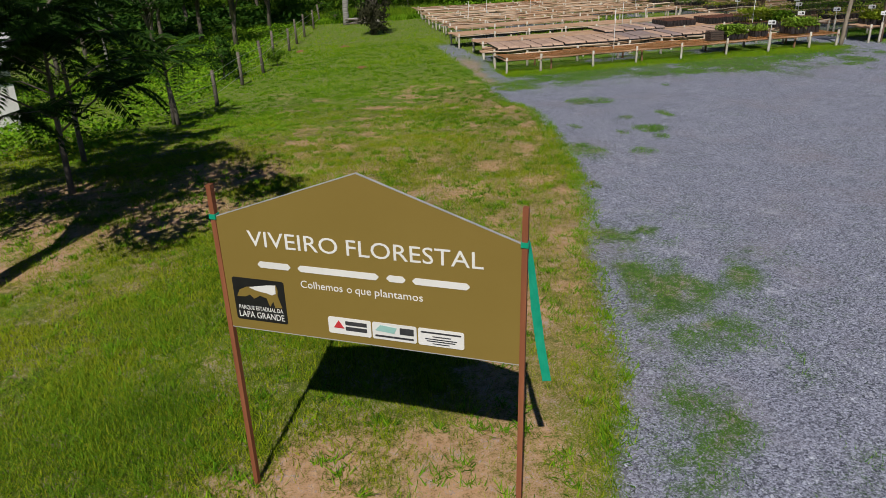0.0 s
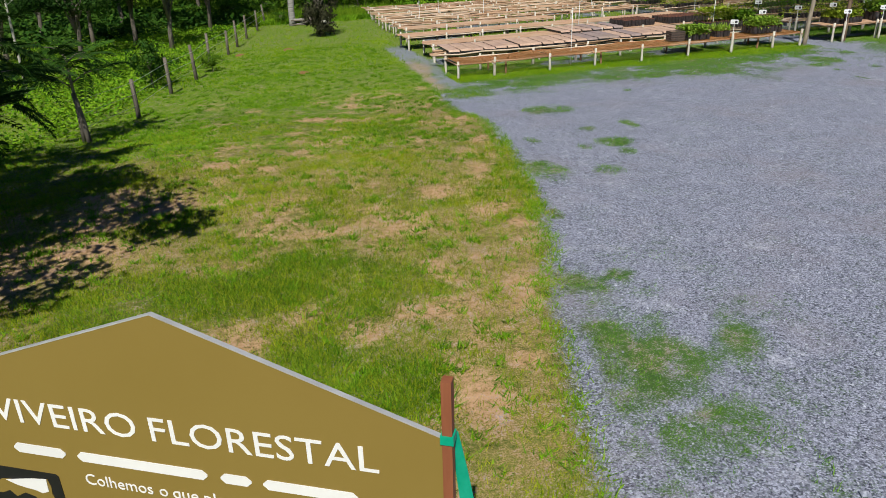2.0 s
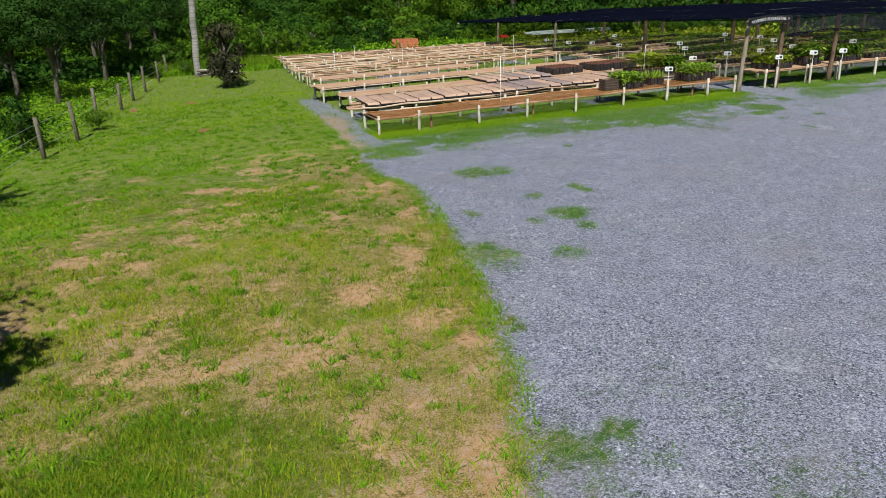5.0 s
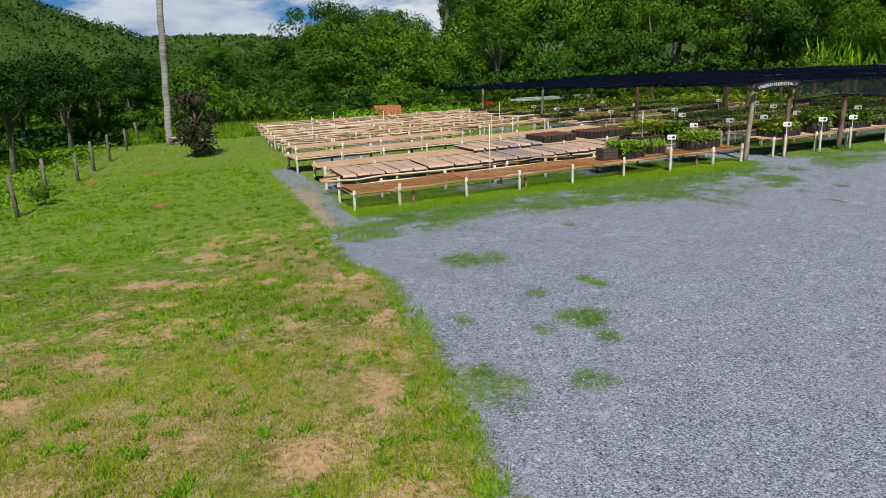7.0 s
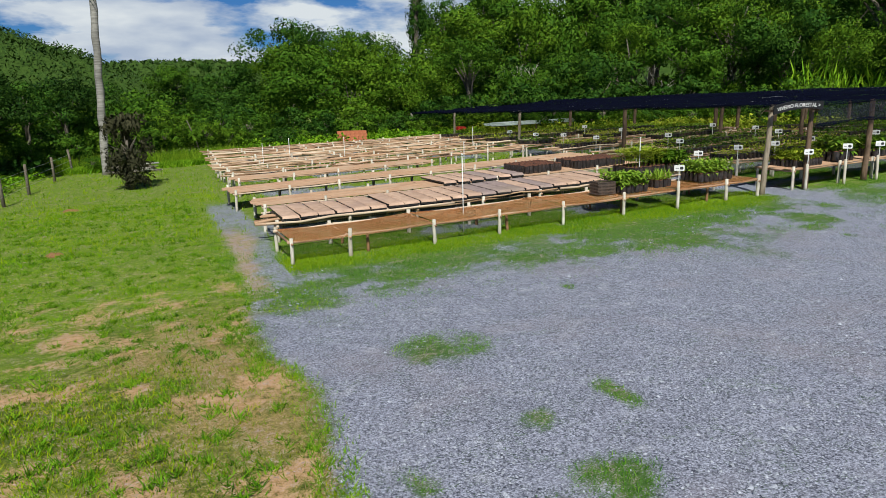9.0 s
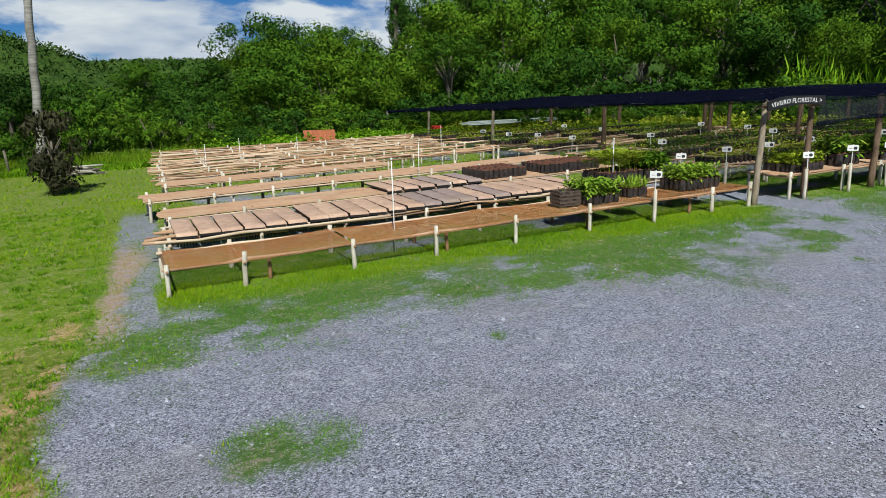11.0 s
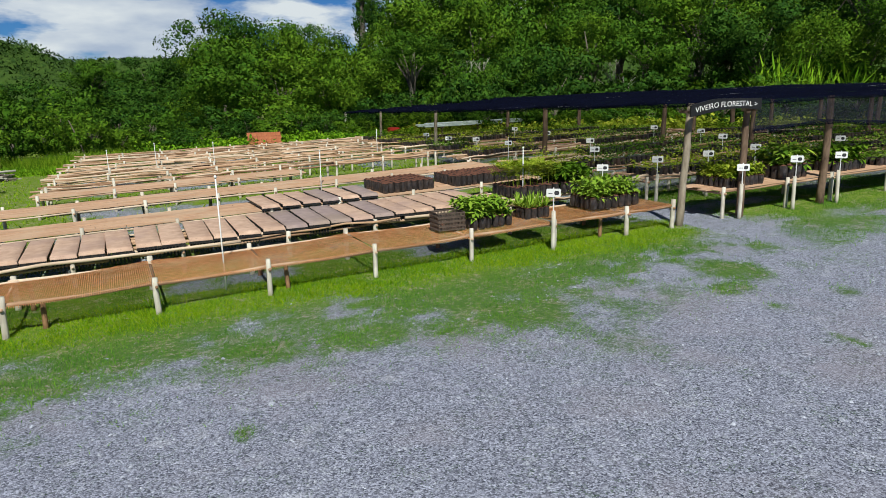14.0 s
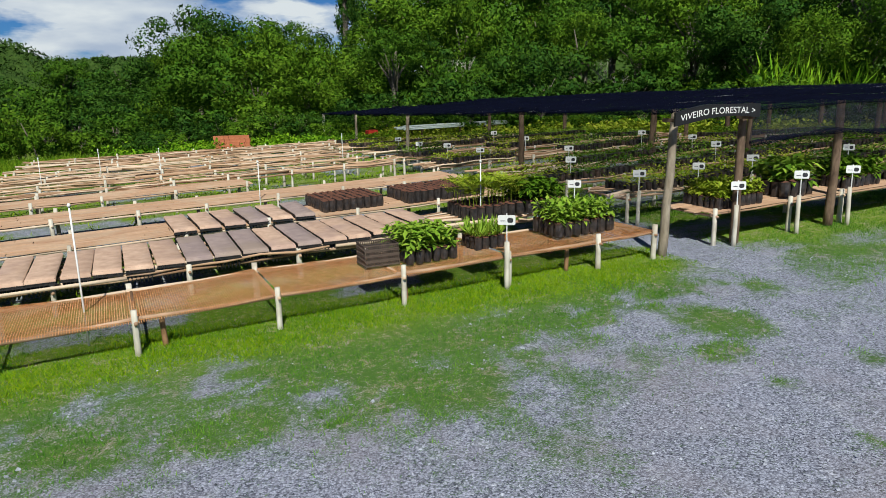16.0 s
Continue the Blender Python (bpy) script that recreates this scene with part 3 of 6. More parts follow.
def make_ground():
    def axis(spans):
        out = []
        for a, b, step in spans:
            out += list(np.arange(a, b, step))
        return np.array(out + [spans[-1][1]])
    xs = axis([(-900, -200, 100), (-200, -40, 20), (-40, -10, 2.0), (-10, 22, 0.16), (22, 46, 0.8), (46, 200, 14), (200, 900, 100)])
    ys = axis([(-900, -200, 100), (-200, -30, 17), (-30, 2, 2.0), (2, 28, 0.16), (28, 64, 0.6), (64, 100, 3), (100, 300, 20), (300, 1200, 100)])
    X, Y = np.meshgrid(xs, ys)
    near = (np.abs(X - 8) < 40) & (np.abs(Y - 25) < 45)
    Z = land(X, Y) + near * ((cloud(X, Y, 1.1, 41) - 0.5) * 0.05 + (cloud(X, Y, 0.35, 43) - 0.5) * 0.02)
    n, m = len(xs), len(ys)
    idx = np.arange(n * m).reshape(m, n)
    faces = np.stack([idx[:-1, :-1], idx[:-1, 1:], idx[1:, 1:], idx[1:, :-1]], -1).reshape(-1, 4)
    me = big_mesh("ground", np.stack([X, Y, Z], -1).reshape(-1, 3), faces, MAT["ground"])
    me.shade_smooth()
    right = smooth(0.0, 0.6, X.ravel() - np.interp(Y.ravel(), EDGE_Y, EDGE_X)) * (1 - smooth(24.6, 26.0, Y.ravel()))
    for name, values in zip(("gravel", "bare", "lush", "cool", "dry"), (*covers(X.ravel(), Y.ravel()), right, dryness(X.ravel(), Y.ravel()))):
        me.attributes.new(name, "FLOAT", "POINT").data.foreach_set("value", values.astype(np.float32))
    return tagged(new("ground", me), "gently sloping ground of grass, bare red soil and grey gravel", "ground", kind="structure")


make_ground()


def scatter_blades(name, label, material, count, span, height, width, pick, seed, lean=0.5, fine=False, thin=0.30, heaps=0):
    """Grass blades, each one bent triangle pair, where pick(x, y) allows."""
    rs = np.random.RandomState(seed)
    x, y = rs.uniform(span[0], span[1], count), rs.uniform(span[2], span[3], count)
    if heaps:
        at, r = rs.randint(0, count // heaps, count), np.abs(rs.normal(0, 0.075, count))
        turn = rs.uniform(0, 6.283, count)
        x, y = x[at] + r * np.cos(turn), y[at] + r * np.sin(turn)
    clump = cloud(x, y, 0.5, seed + 3)
    keep = rs.rand(count) < pick(x, y) * smooth(thin, thin + 0.25, clump)
    x, y = x[keep], y[keep]
    n = len(x)
    z = land(x, y) - 0.01
    a, h = rs.uniform(0, 6.283, n), height * rs.uniform(0.45, 1.15, n) * (0.6 + 0.8 * clump[keep])
    w, b = width * rs.uniform(0.7, 1.4, n), rs.uniform(0, 6.283, n)
    base = np.stack([x, y, z], 1)
    side = np.stack([np.cos(a), np.sin(a), np.zeros(n)], 1) * w[:, None] / 2
    bend = np.stack([np.cos(b), np.sin(b), np.zeros(n)], 1) * (h * rs.uniform(0.1, 2 * lean, n))[:, None]
    up = np.stack([np.zeros(n), np.zeros(n), h], 1)
    verts = np.stack([base - side, base + side, base + up * 0.6 + bend * 0.4 + side * 0.7, base + up + bend], 1).reshape(-1, 3)
    k = np.arange(n)[:, None] * 4
    if fine:
        verts = np.stack([base - side, base + side, base + up + bend], 1).reshape(-1, 3)
        faces = np.arange(n)[:, None] * 3 + np.array([0, 1, 2])
    else:
        faces = np.concatenate([k + [0, 1, 2], k + [0, 2, 3]], 0)
    return tagged(new(name, big_mesh(name, verts, faces, material)), label, "grass", kind="stuff")


def turf_pick(x, y):
    g, b, l = covers(x, y)
    return np.clip((1 - 1.15 * g) * (1 - 0.9 * b) * (1 - 0.72 * dryness(x, y)), 0, 1)


left_of = lambda x, y: 1 - smooth(-0.1, 0.25, x - np.interp(y, EDGE_Y, EDGE_X))
scatter_blades("short_grass", "short patchy green grass round bare soil", MAT["turf_blade"], 470000, (-4.5, 6.3, 3.5, 16.5), 0.075, 0.0085, lambda x, y: turf_pick(x, y) * left_of(x, y), 3, 0.6, True, 0.16)
scatter_blades("lawn_grass", "short green grass of the lawn", MAT["turf_blade"], 120000, (-8, 7, 2, 21), 0.07, 0.014, lambda x, y: turf_pick(x, y) * left_of(x, y) * np.where((x > -4.5) & (y > 3.5) & (y < 16.5), 0.0, 1.0), 4, 0.6, True, 0.2)
scatter_blades("long_grass", "longer dark green grass in uneven patches", MAT["rank_blade"], 240000, (-4.5, 3.6, 3.6, 12.0), 0.085, 0.010, lambda x, y: turf_pick(x, y) * long_grass(x, y), 8, 0.9, True, 0.22)
scatter_blades("leafy_patch", "dark leafy weeds spreading in the lawn", MAT["weed"], 50000, (-4, 4, 17, 33), 0.075, 0.03, lambda x, y: long_grass(x, y), 9, 1.2, True, 0.2)
scatter_blades("gravel_grass", "thin cool green grass growing through gravel", MAT["yard_blade"], 260000, (2, 13, 3.5, 22.5), 0.05, 0.009, lambda x, y: turf_pick(x, y) * (1 - left_of(x, y)), 5, 0.6, True, 0.2)
scatter_blades("mown_grass", "bright mown grass beside the gravel path", MAT["lush_blade"], 145000, (-8, 7.5, 16.5, 42), 0.05, 0.016, turf_pick, 7, 0.6, True, 0.2)
scatter_blades("bench_grass", "bright grass growing under and before the plant benches", MAT["yard_blade"], 230000, (6, 32, 21.5, 30), 0.06, 0.010,
               lambda x, y: np.clip(turf_pick(x, y), 0.02, 1), 11, 0.6, True, 0.2)
scatter_blades("dry_straw", "dry straw among the worn grass", MAT["straw_blade"], 120000, (-5, 6.2, 3.8, 22), 0.045, 0.008, lambda x, y: 0.8 * dryness(x, y) * left_of(x, y), 37, 1.2, True, 0.1)
scatter_blades("front_grass", "bright lime grass along the front of the plant benches", MAT["lush_blade"], 70000, (7.2, 21.6, 24.9, 27.4), 0.075, 0.012,
               lambda x, y: smooth(25.0, 25.9, y + 0.8 * (cloud(x, y, 1.2, 39) - 0.5)) * (1 - smooth(26.4, 27.4, y)), 41, 0.7, True, 0.15)
scatter_blades("weed_tufts", "low leafy weeds and grass tufts in the lawn", MAT["weed"], 125000, (-6, 6.6, 3.8, 40), 0.085, 0.019, lambda x, y: left_of(x, y) * (1 - covers(x, y)[0]), 29, 1.0, True, 0.1, 38)
scatter_blades("verge_tufts", "tufts of coarse grass along the gravel's edge", MAT["weed"], 75000, (1.5, 6.6, 3.8, 22), 0.085, 0.013,
               lambda x, y: 1 - smooth(0.12, 0.30, np.abs(x - np.interp(y, EDGE_Y, EDGE_X) + 0.08)), 31, 0.9, True, 0.1, 12)
scatter_blades("tall_grass", "tall pale grass at the edge of the clearing", MAT["rank_blade"], 18000, (-1, 13, 57.2, 62), 0.8, 0.045,
               lambda x, y: smooth(57.4, 58.6, y + 1.2 * (cloud(x, y, 2.4, 83) - 0.5)) * smooth(0.3, 0.5, cloud(x, y, 2.0, 85)), 43, 0.35, True, 0.1)
scatter_blades("edge_weeds", "leafy green weeds where the lawn ends", MAT["weed"], 22000, (1, 13, 55.5, 60), 0.35, 0.09,
               lambda x, y: smooth(56.2, 57.4, y + 1.4 * (cloud(x, y, 1.6, 87) - 0.5)), 47, 1.0, True, 0.15)
scatter_blades("rank_grass", "bright rank grass between the far benches", MAT["lush_blade"], 45000, (-12, 34, 30, 64), 0.13, 0.03, turf_pick, 13)


def scatter_stones(count, seed):
    rs = np.random.RandomState(seed)
    x, y = rs.uniform(2, 24, count), rs.uniform(3, 26, count)
    keep = rs.rand(count) < covers(x, y)[0] * (0.25 + 0.75 * smooth(0.45, 0.65, cloud(x, y, 1.2, 51)))
    x, y = x[keep], y[keep]
    n = len(x)
    r = 0.014 * np.exp(rs.normal(0, 0.35, n))
    ring = np.array([(1, 0, 0), (0.2, 1, 0), (-1, 0.2, 0), (-0.1, -1, 0), (0.1, 0.1, 0.8)])
    a = rs.uniform(0, 6.283, n)
    ca, sa = np.cos(a), np.sin(a)
    jit = ring[None] * rs.uniform(0.6, 1.3, (n, 5, 1))
    vx = (jit[..., 0] * ca[:, None] - jit[..., 1] * sa[:, None]) * r[:, None] + x[:, None]
    vy = (jit[..., 0] * sa[:, None] + jit[..., 1] * ca[:, None]) * r[:, None] + y[:, None]
    vz = jit[..., 2] * r[:, None] + land(x, y)[:, None] + 0.002
    k = np.arange(n)[:, None] * 5
    faces = np.concatenate([k + [0, 1, 4], k + [1, 2, 4], k + [2, 3, 4], k + [3, 0, 4]], 0)
    tagged(new("loose_gravel", big_mesh("loose_gravel", np.stack([vx, vy, vz], -1).reshape(-1, 3), faces, MAT["stone"])),
           "loose crushed grey stones over the yard", "gravel", kind="stuff")


scatter_stones(75000, 19)

# ---- entrance sign ----
def text_mesh(name, words, size, material, width=None, depth=0.002):
    """Built-in letters as a mesh, standing in x and z, centred on x, base line at z 0, facing -y."""
    cu = bpy.data.curves.new(name, "FONT")
    cu.body, cu.size, cu.align_x, cu.extrude, cu.resolution_u = words, size, "CENTER", depth / 2, 3
    ob = bpy.data.objects.new(name, cu)
    scene.collection.objects.link(ob)
    bpy.context.view_layer.update()
    me = bpy.data.meshes.new_from_object(ob.evaluated_get(bpy.context.evaluated_depsgraph_get()))
    bpy.data.objects.remove(ob)
    co = np.empty(len(me.vertices) * 3, np.float32)
    me.vertices.foreach_get("co", co)
    co = co.reshape(-1, 3)
    k = width / (co[:, 0].max() - co[:, 0].min()) if width else 1.0
    mid = (co[:, 0].max() + co[:, 0].min()) / 2
    me.vertices.foreach_set("co", np.stack([(co[:, 0] - mid) * k, -co[:, 2], co[:, 1]], 1).ravel())
    me.materials.clear()
    me.materials.append(material)
    me.update()
    return me


def plate(x0, z0, x1, z1, y0, y1, bevel=0.012):
    """A thin upright plate with clipped corners."""
    b = bevel
    return Shape().prism([(x0 + b, z0), (x1 - b, z0), (x1, z0 + b), (x1, z1 - b), (x1 - b, z1), (x0 + b, z1), (x0, z1 - b), (x0, z0 + b)], y0, y1)


def entrance_sign():
    x, y, z, w = 0.268, 4.362, 2.07, 2.135
    base = gz(x, y)
    sign = thing("entrance_sign", (x, y, base), "mustard house-shaped entrance sign on two red-brown posts", "sign", turn=-27.16)
    up = z - base
    h = w / 2
    tilt = pose(0, 0, up, 1.0, 0, 0)
    panel = part("panel", Shape().prism([(-h, 0), (h, 0), (h, 0.86), (0, 1.24), (-h, 0.86)], -0.012, 0.004), MAT["sign_tan"], sign, "mustard painted sheet with a gabled top", tilt)
    for s, label in ((-1, "thin zinc edge"), (1, "bright zinc edge")):
        e = Shape()
        a, b = Vector((s * h, 0, 0.862)), Vector((0, 0, 1.242))
        d = (b - a).normalized()
        n = Vector((-d.z, 0, d.x)) * (1 if s < 0 else -1)
        i = len(e.v)
        for p in (a, b):
            for dy, dn in ((-0.0132, -0.002), (-0.0132, 0.003), (0.006, 0.003), (0.006, -0.002)):
                e.v.append((p.x + n.x * dn, dy, p.z + n.z * dn))
        e.f += [(0, 1, 5, 4), (1, 2, 6, 5), (2, 3, 7, 6), (0, 3, 2, 1), (4, 5, 6, 7)]
        part("edge_strip", e, MAT["tin"], panel, label)
    part("edge_strip", Shape().box(-h, -0.0135, -0.004, h, 0.006, 0.002), MAT["tin"], panel)
    for s, top in ((-1, 1.09), (1, 1.10)):
        p = Shape()
        c, r = s * (h + 0.016), 0.018
        p.prism([(c - r, -up - 0.15), (c + r, -up - 0.15), (c + r, top), (c - r, top)], -0.02, 0.022)
        part("post", p, MAT["red_wood"], sign, "square red-brown timber post", tilt)
    for word, a, b in (("VIVEIRO", -0.838, -0.168), ("FLORESTAL", -0.104, 0.826)):
        part("title_word", text_mesh("title_word", word, 0.165, MAT["sign_white"], b - a), None, panel, "white capital letters", pose((a + b) / 2, -0.0135, 0.668))
    for word, a, b in (("Colhemos", -0.470, -0.157), ("o", -0.126, -0.088), ("que", -0.065, 0.051), ("plantamos", 0.077, 0.416)):
        part("motto_word", text_mesh("motto_word", word, 0.08, MAT["sign_white"], b - a), None, panel, "small white letters", pose((a + b) / 2, -0.0135, 0.388))
    for a, b in ((-0.785, -0.535), (-0.478, 0.111), (0.168, 0.30), (0.349, 0.735)):
        part("name_bar", plate(a, 0.508, b, 0.556, -0.0155, -0.0125, 0.02), MAT["sign_white"], panel, "plain white bar")
    logo = part("park_emblem", plate(-1.012, 0.075, -0.605, 0.412, -0.016, -0.0125), MAT["sign_black"], panel, "black panel with a cave shape")
    cave = [(-0.985, 0.262), (-0.96, 0.315), (-0.90, 0.345), (-0.83, 0.352), (-0.74, 0.372), (-0.665, 0.38), (-0.655, 0.34), (-0.66, 0.30), (-0.635, 0.205), (-0.69, 0.20), (-0.70, 0.25), (-0.73, 0.205), (-0.75, 0.27), (-0.80, 0.285), (-0.85, 0.255), (-0.88, 0.285), (-0.92, 0.265)]
    part("cave_shape", Shape().prism(cave, -0.019, -0.0165), MAT["sign_tan"], logo, "mustard cave silhouette")
    sky = [(-0.88, 0.345), (-0.83, 0.356), (-0.74, 0.374), (-0.668, 0.382), (-0.672, 0.315), (-0.705, 0.30), (-0.74, 0.312), (-0.79, 0.318), (-0.83, 0.326)]
    part("sky_shape", Shape().prism(sky, -0.0215, -0.0193), MAT["sign_white"], logo, "white sky shape")
    part("park_lettering", text_mesh("park_lettering", "PARQUE ESTADUAL DA", 0.046, MAT["sign_white"], 0.35), None, logo, "", pose(-0.808, -0.0175, 0.162))
    part("park_lettering", text_mesh("park_lettering", "LAPA GRANDE", 0.07, MAT["sign_white"], 0.36), None, logo, "", pose(-0.808, -0.0175, 0.098))
    for k, (a, b) in enumerate(((-0.287, 0.032), (0.042, 0.362), (0.373, 0.694))):
        st = part("sticker", plate(a, 0.058, b, 0.188, -0.016, -0.0125, 0.01), MAT["sign_white"], panel, "white sponsor sticker")
        if k == 0:
            part("triangle_mark", Shape().prism([(a + 0.04, 0.105), (a + 0.12, 0.105), (a + 0.08, 0.165)], -0.0185, -0.0165), MAT["sign_red"], st, "red triangle")
            bars = [(a + 0.13, 0.135, b - 0.03, 0.165), (a + 0.13, 0.092, b - 0.03, 0.122)]
        elif k == 1:
            part("band_mark", Shape().prism([(a + 0.02, 0.125), (a + 0.16, 0.115), (a + 0.18, 0.16), (a + 0.06, 0.17)], -0.0185, -0.0165), MAT["sign_mint"], st, "mint green band")
            bars = [(b - 0.12, 0.115, b - 0.02, 0.165), (a + 0.02, 0.078, b - 0.02, 0.092)]
        else:
            bars = [(a + 0.02, 0.155, b - 0.02, 0.166), (a + 0.1, 0.128, b - 0.09, 0.135), (a + 0.05, 0.108, b - 0.05, 0.115), (a + 0.06, 0.092, b - 0.06, 0.099), (a + 0.1, 0.074, b - 0.1, 0.08)]
        for q in bars:
            part("print_bar", plate(*q, -0.0185, -0.0165, 0.003), MAT["ink"], st)
    # plastic ribbon knotted round the posts, with a tail that drifts behind
    for s in (-1, 1):
        c = s * (h + 0.016)
        part("ribbon_knot", Shape().box(c - 0.024, -0.026, 0.845, c + 0.024, 0.028, 0.88), MAT["ribbon"], sign, "green plastic ribbon knot", tilt)
    tail = Shape()
    pts = [Vector((h + 0.03, 0.03, 0.86)), Vector((h + 0.05, 0.06, 0.66)), Vector((h + 0.075, 0.10, 0.38)), Vector((h + 0.11, 0.14, 0.08)), Vector((h + 0.16, 0.17, -0.22))]
    for k, p in enumerate(pts):
        d = 0.012 + 0.016 * min(k, 2) / 2
        tail.v += [(p.x - d, p.y - 0.01, p.z), (p.x + d, p.y + 0.01, p.z), (p.x + d, p.y + 0.013, p.z), (p.x - d, p.y - 0.007, p.z)]
    for k in range(4):
        i = 4 * k
        tail.f += [(i, i + 1, i + 5, i + 4), (i + 1, i + 2, i + 6, i + 5), (i + 2, i + 3, i + 7, i + 6), (i + 3, i, i + 4, i + 7)]
    part("ribbon_tail", tail, MAT["ribbon"], sign, "loose green plastic ribbon end", tilt)


entrance_sign()

# ---- plant benches ----
rng = random.Random(4)


def stake(shape, x, y, z0, z1, r, lean=0.02):
    """A crooked tapered stake."""
    dx, dy = rng.uniform(-lean, lean), rng.uniform(-lean, lean)
    n = 4
    path = [(x + dx * k / (n - 1) + rng.uniform(-0.006, 0.006), y + dy * k / (n - 1) + rng.uniform(-0.006, 0.006), z0 + (z1 - z0) * k / (n - 1)) for k in range(n)]
    return shape.tube(path, [r * 1.08, r, r * 0.97, r * 0.9], 7)


def rail(shape, a, b, r, sag=0.02, n=6, wob=0.012):
    """A long crooked pole from a to b, in local space."""
    a, b = Vector(a), Vector(b)
    path = []
    for k in range(n + 1):
        u = k / n
        p = a.lerp(b, u)
        p.z += -sag * 4 * u * (1 - u) + rng.uniform(-wob, wob)
        p.y += rng.uniform(-wob, wob)
        path.append(p)
    return shape.tube(path, [r * rng.uniform(0.85, 1.1) for _ in path], 6)


def bench(x0, x1, y0, y1, h, top, label, posts=None, skew=0.0, post_mat="pale_wood", rise=0.12):
    """A long plant bench: stakes in pairs, cross bars, rails and a top of mesh, planks or poles. skew: how far its far edge slides along x."""
    ox, oy = (x0 + x1) / 2, y0
    oz = gz(ox, oy)
    b = thing("plant_bench", (ox, oy, oz), label, "bench", "plant benches")
    level = lambda x, y: gz(x, y) - oz
    if posts is None:
        n = max(2, round((x1 - x0) / 1.9) + 1)
        posts = [x0 + 0.05 + (x1 - x0 - 0.1) * k / (n - 1) + (rng.uniform(-0.15, 0.15) if 0 < k < n - 1 else 0) for k in range(n)]
    for px in posts:
        for y, sx in ((y0, 0.0), (y1, skew)):
            x = px + sx
            part("stake", stake(Shape(), x - ox, y - oy, level(x, y) - 0.15, level(x, y) + h + rise * rng.uniform(0.5, 1.1), rng.uniform(0.042, 0.055)), MAT[post_mat], b, soft=True)
        part("cross_bar", rail(Shape(), (px - ox, -0.08, level(px, y0) + h - 0.06), (px + skew - ox, y1 - oy + 0.08, level(px, y1) + h - 0.06), 0.028, 0.0, 3), MAT["pole"], b, soft=True)
    for y, sx in ((y0 + 0.05, 0.0), (y1 - 0.05, skew)):
        s = Shape()
        for u, v in zip(posts[:-1], posts[1:]):
            rail(s, (u + sx - ox - 0.08, y - oy, level(u, y) + h - 0.03), (v + sx - ox + 0.08, y - oy, level(v, y) + h - 0.03), 0.034, 0.015, 4)
        part("rail", s, MAT["pole"], b, soft=True)
    if top == "mesh":
        cuts = posts[::2] if posts[-1] in posts[::2] else posts[::2] + [posts[-1]]
        for u, v in zip(cuts[:-1], cuts[1:]):
            s = Shape()
            sag = lambda x: -0.05 * 4 * ((x - u) / (v - u)) * (1 - (x - u) / (v - u)) * rng.uniform(0.9, 1.1)
            step, wire = 0.031, 0.0044
            m = int((v - u - 0.04) / step)
            xs = [u + 0.02 + k * step for k in range(m + 1)]
            zs = [level(x, (y0 + y1) / 2) + h + 0.012 + sag(x) for x in xs]
            for x, z in zip(xs, zs):
                zf, zb = z + level(x, y0) - level(x, (y0 + y1) / 2), z + level(x, y1) - level(x, (y0 + y1) / 2)
                i = len(s.v)
                for y, zz in ((y0 - 0.03, zf - 0.02), (y0 + 0.05, zf + 0.01), (y1, zb)):
                    s.v += [(x - ox - wire, y - oy, zz), (x - ox + wire, y - oy, zz), (x - ox, y - oy, zz - wire)]
                for k in (0, 3):
                    s.f += [(i + k, i + k + 1, i + k + 4, i + k + 3), (i + k + 1, i + k + 2, i + k + 5, i + k + 4), (i + k + 2, i + k, i + k + 3, i + k + 5)]
            rows = int((y1 - y0) / step)
            for r in range(rows + 1):
                y = y0 + (y1 - y0) * r / rows
                pick = list(range(0, len(xs), 4)) + ([len(xs) - 1] if (len(xs) - 1) % 4 else [])
                i = len(s.v)
                for k in pick:
                    z = zs[k] + level(xs[k], y) - level(xs[k], (y0 + y1) / 2) + 0.004
                    s.v += [(xs[k] - ox, y - oy - wire, z), (xs[k] - ox, y - oy + wire, z), (xs[k] - ox, y - oy, z - wire)]
                for k in range(len(pick) - 1):
                    a = i + 3 * k
                    s.f += [(a, a + 3, a + 4, a + 1), (a + 1, a + 4, a + 5, a + 2), (a + 2, a + 5, a + 3, a)]
            part("mesh_panel", s, MAT["rust"], b, "rusted welded wire mesh panel")
            mid = (u + v) / 2
            for y in (y0 + 0.25, y1 - 0.2):
                part("leg", stake(Shape(), mid - ox + rng.uniform(-0.4, 0.4), y - oy, level(mid, y) - 0.1, level(mid, y) + h - 0.05, 0.04), MAT["rust_leg"], b, "rust-brown middle leg", soft=True)
    elif top == "planks":
        across = max(3, round((y1 - y0) / 0.26))
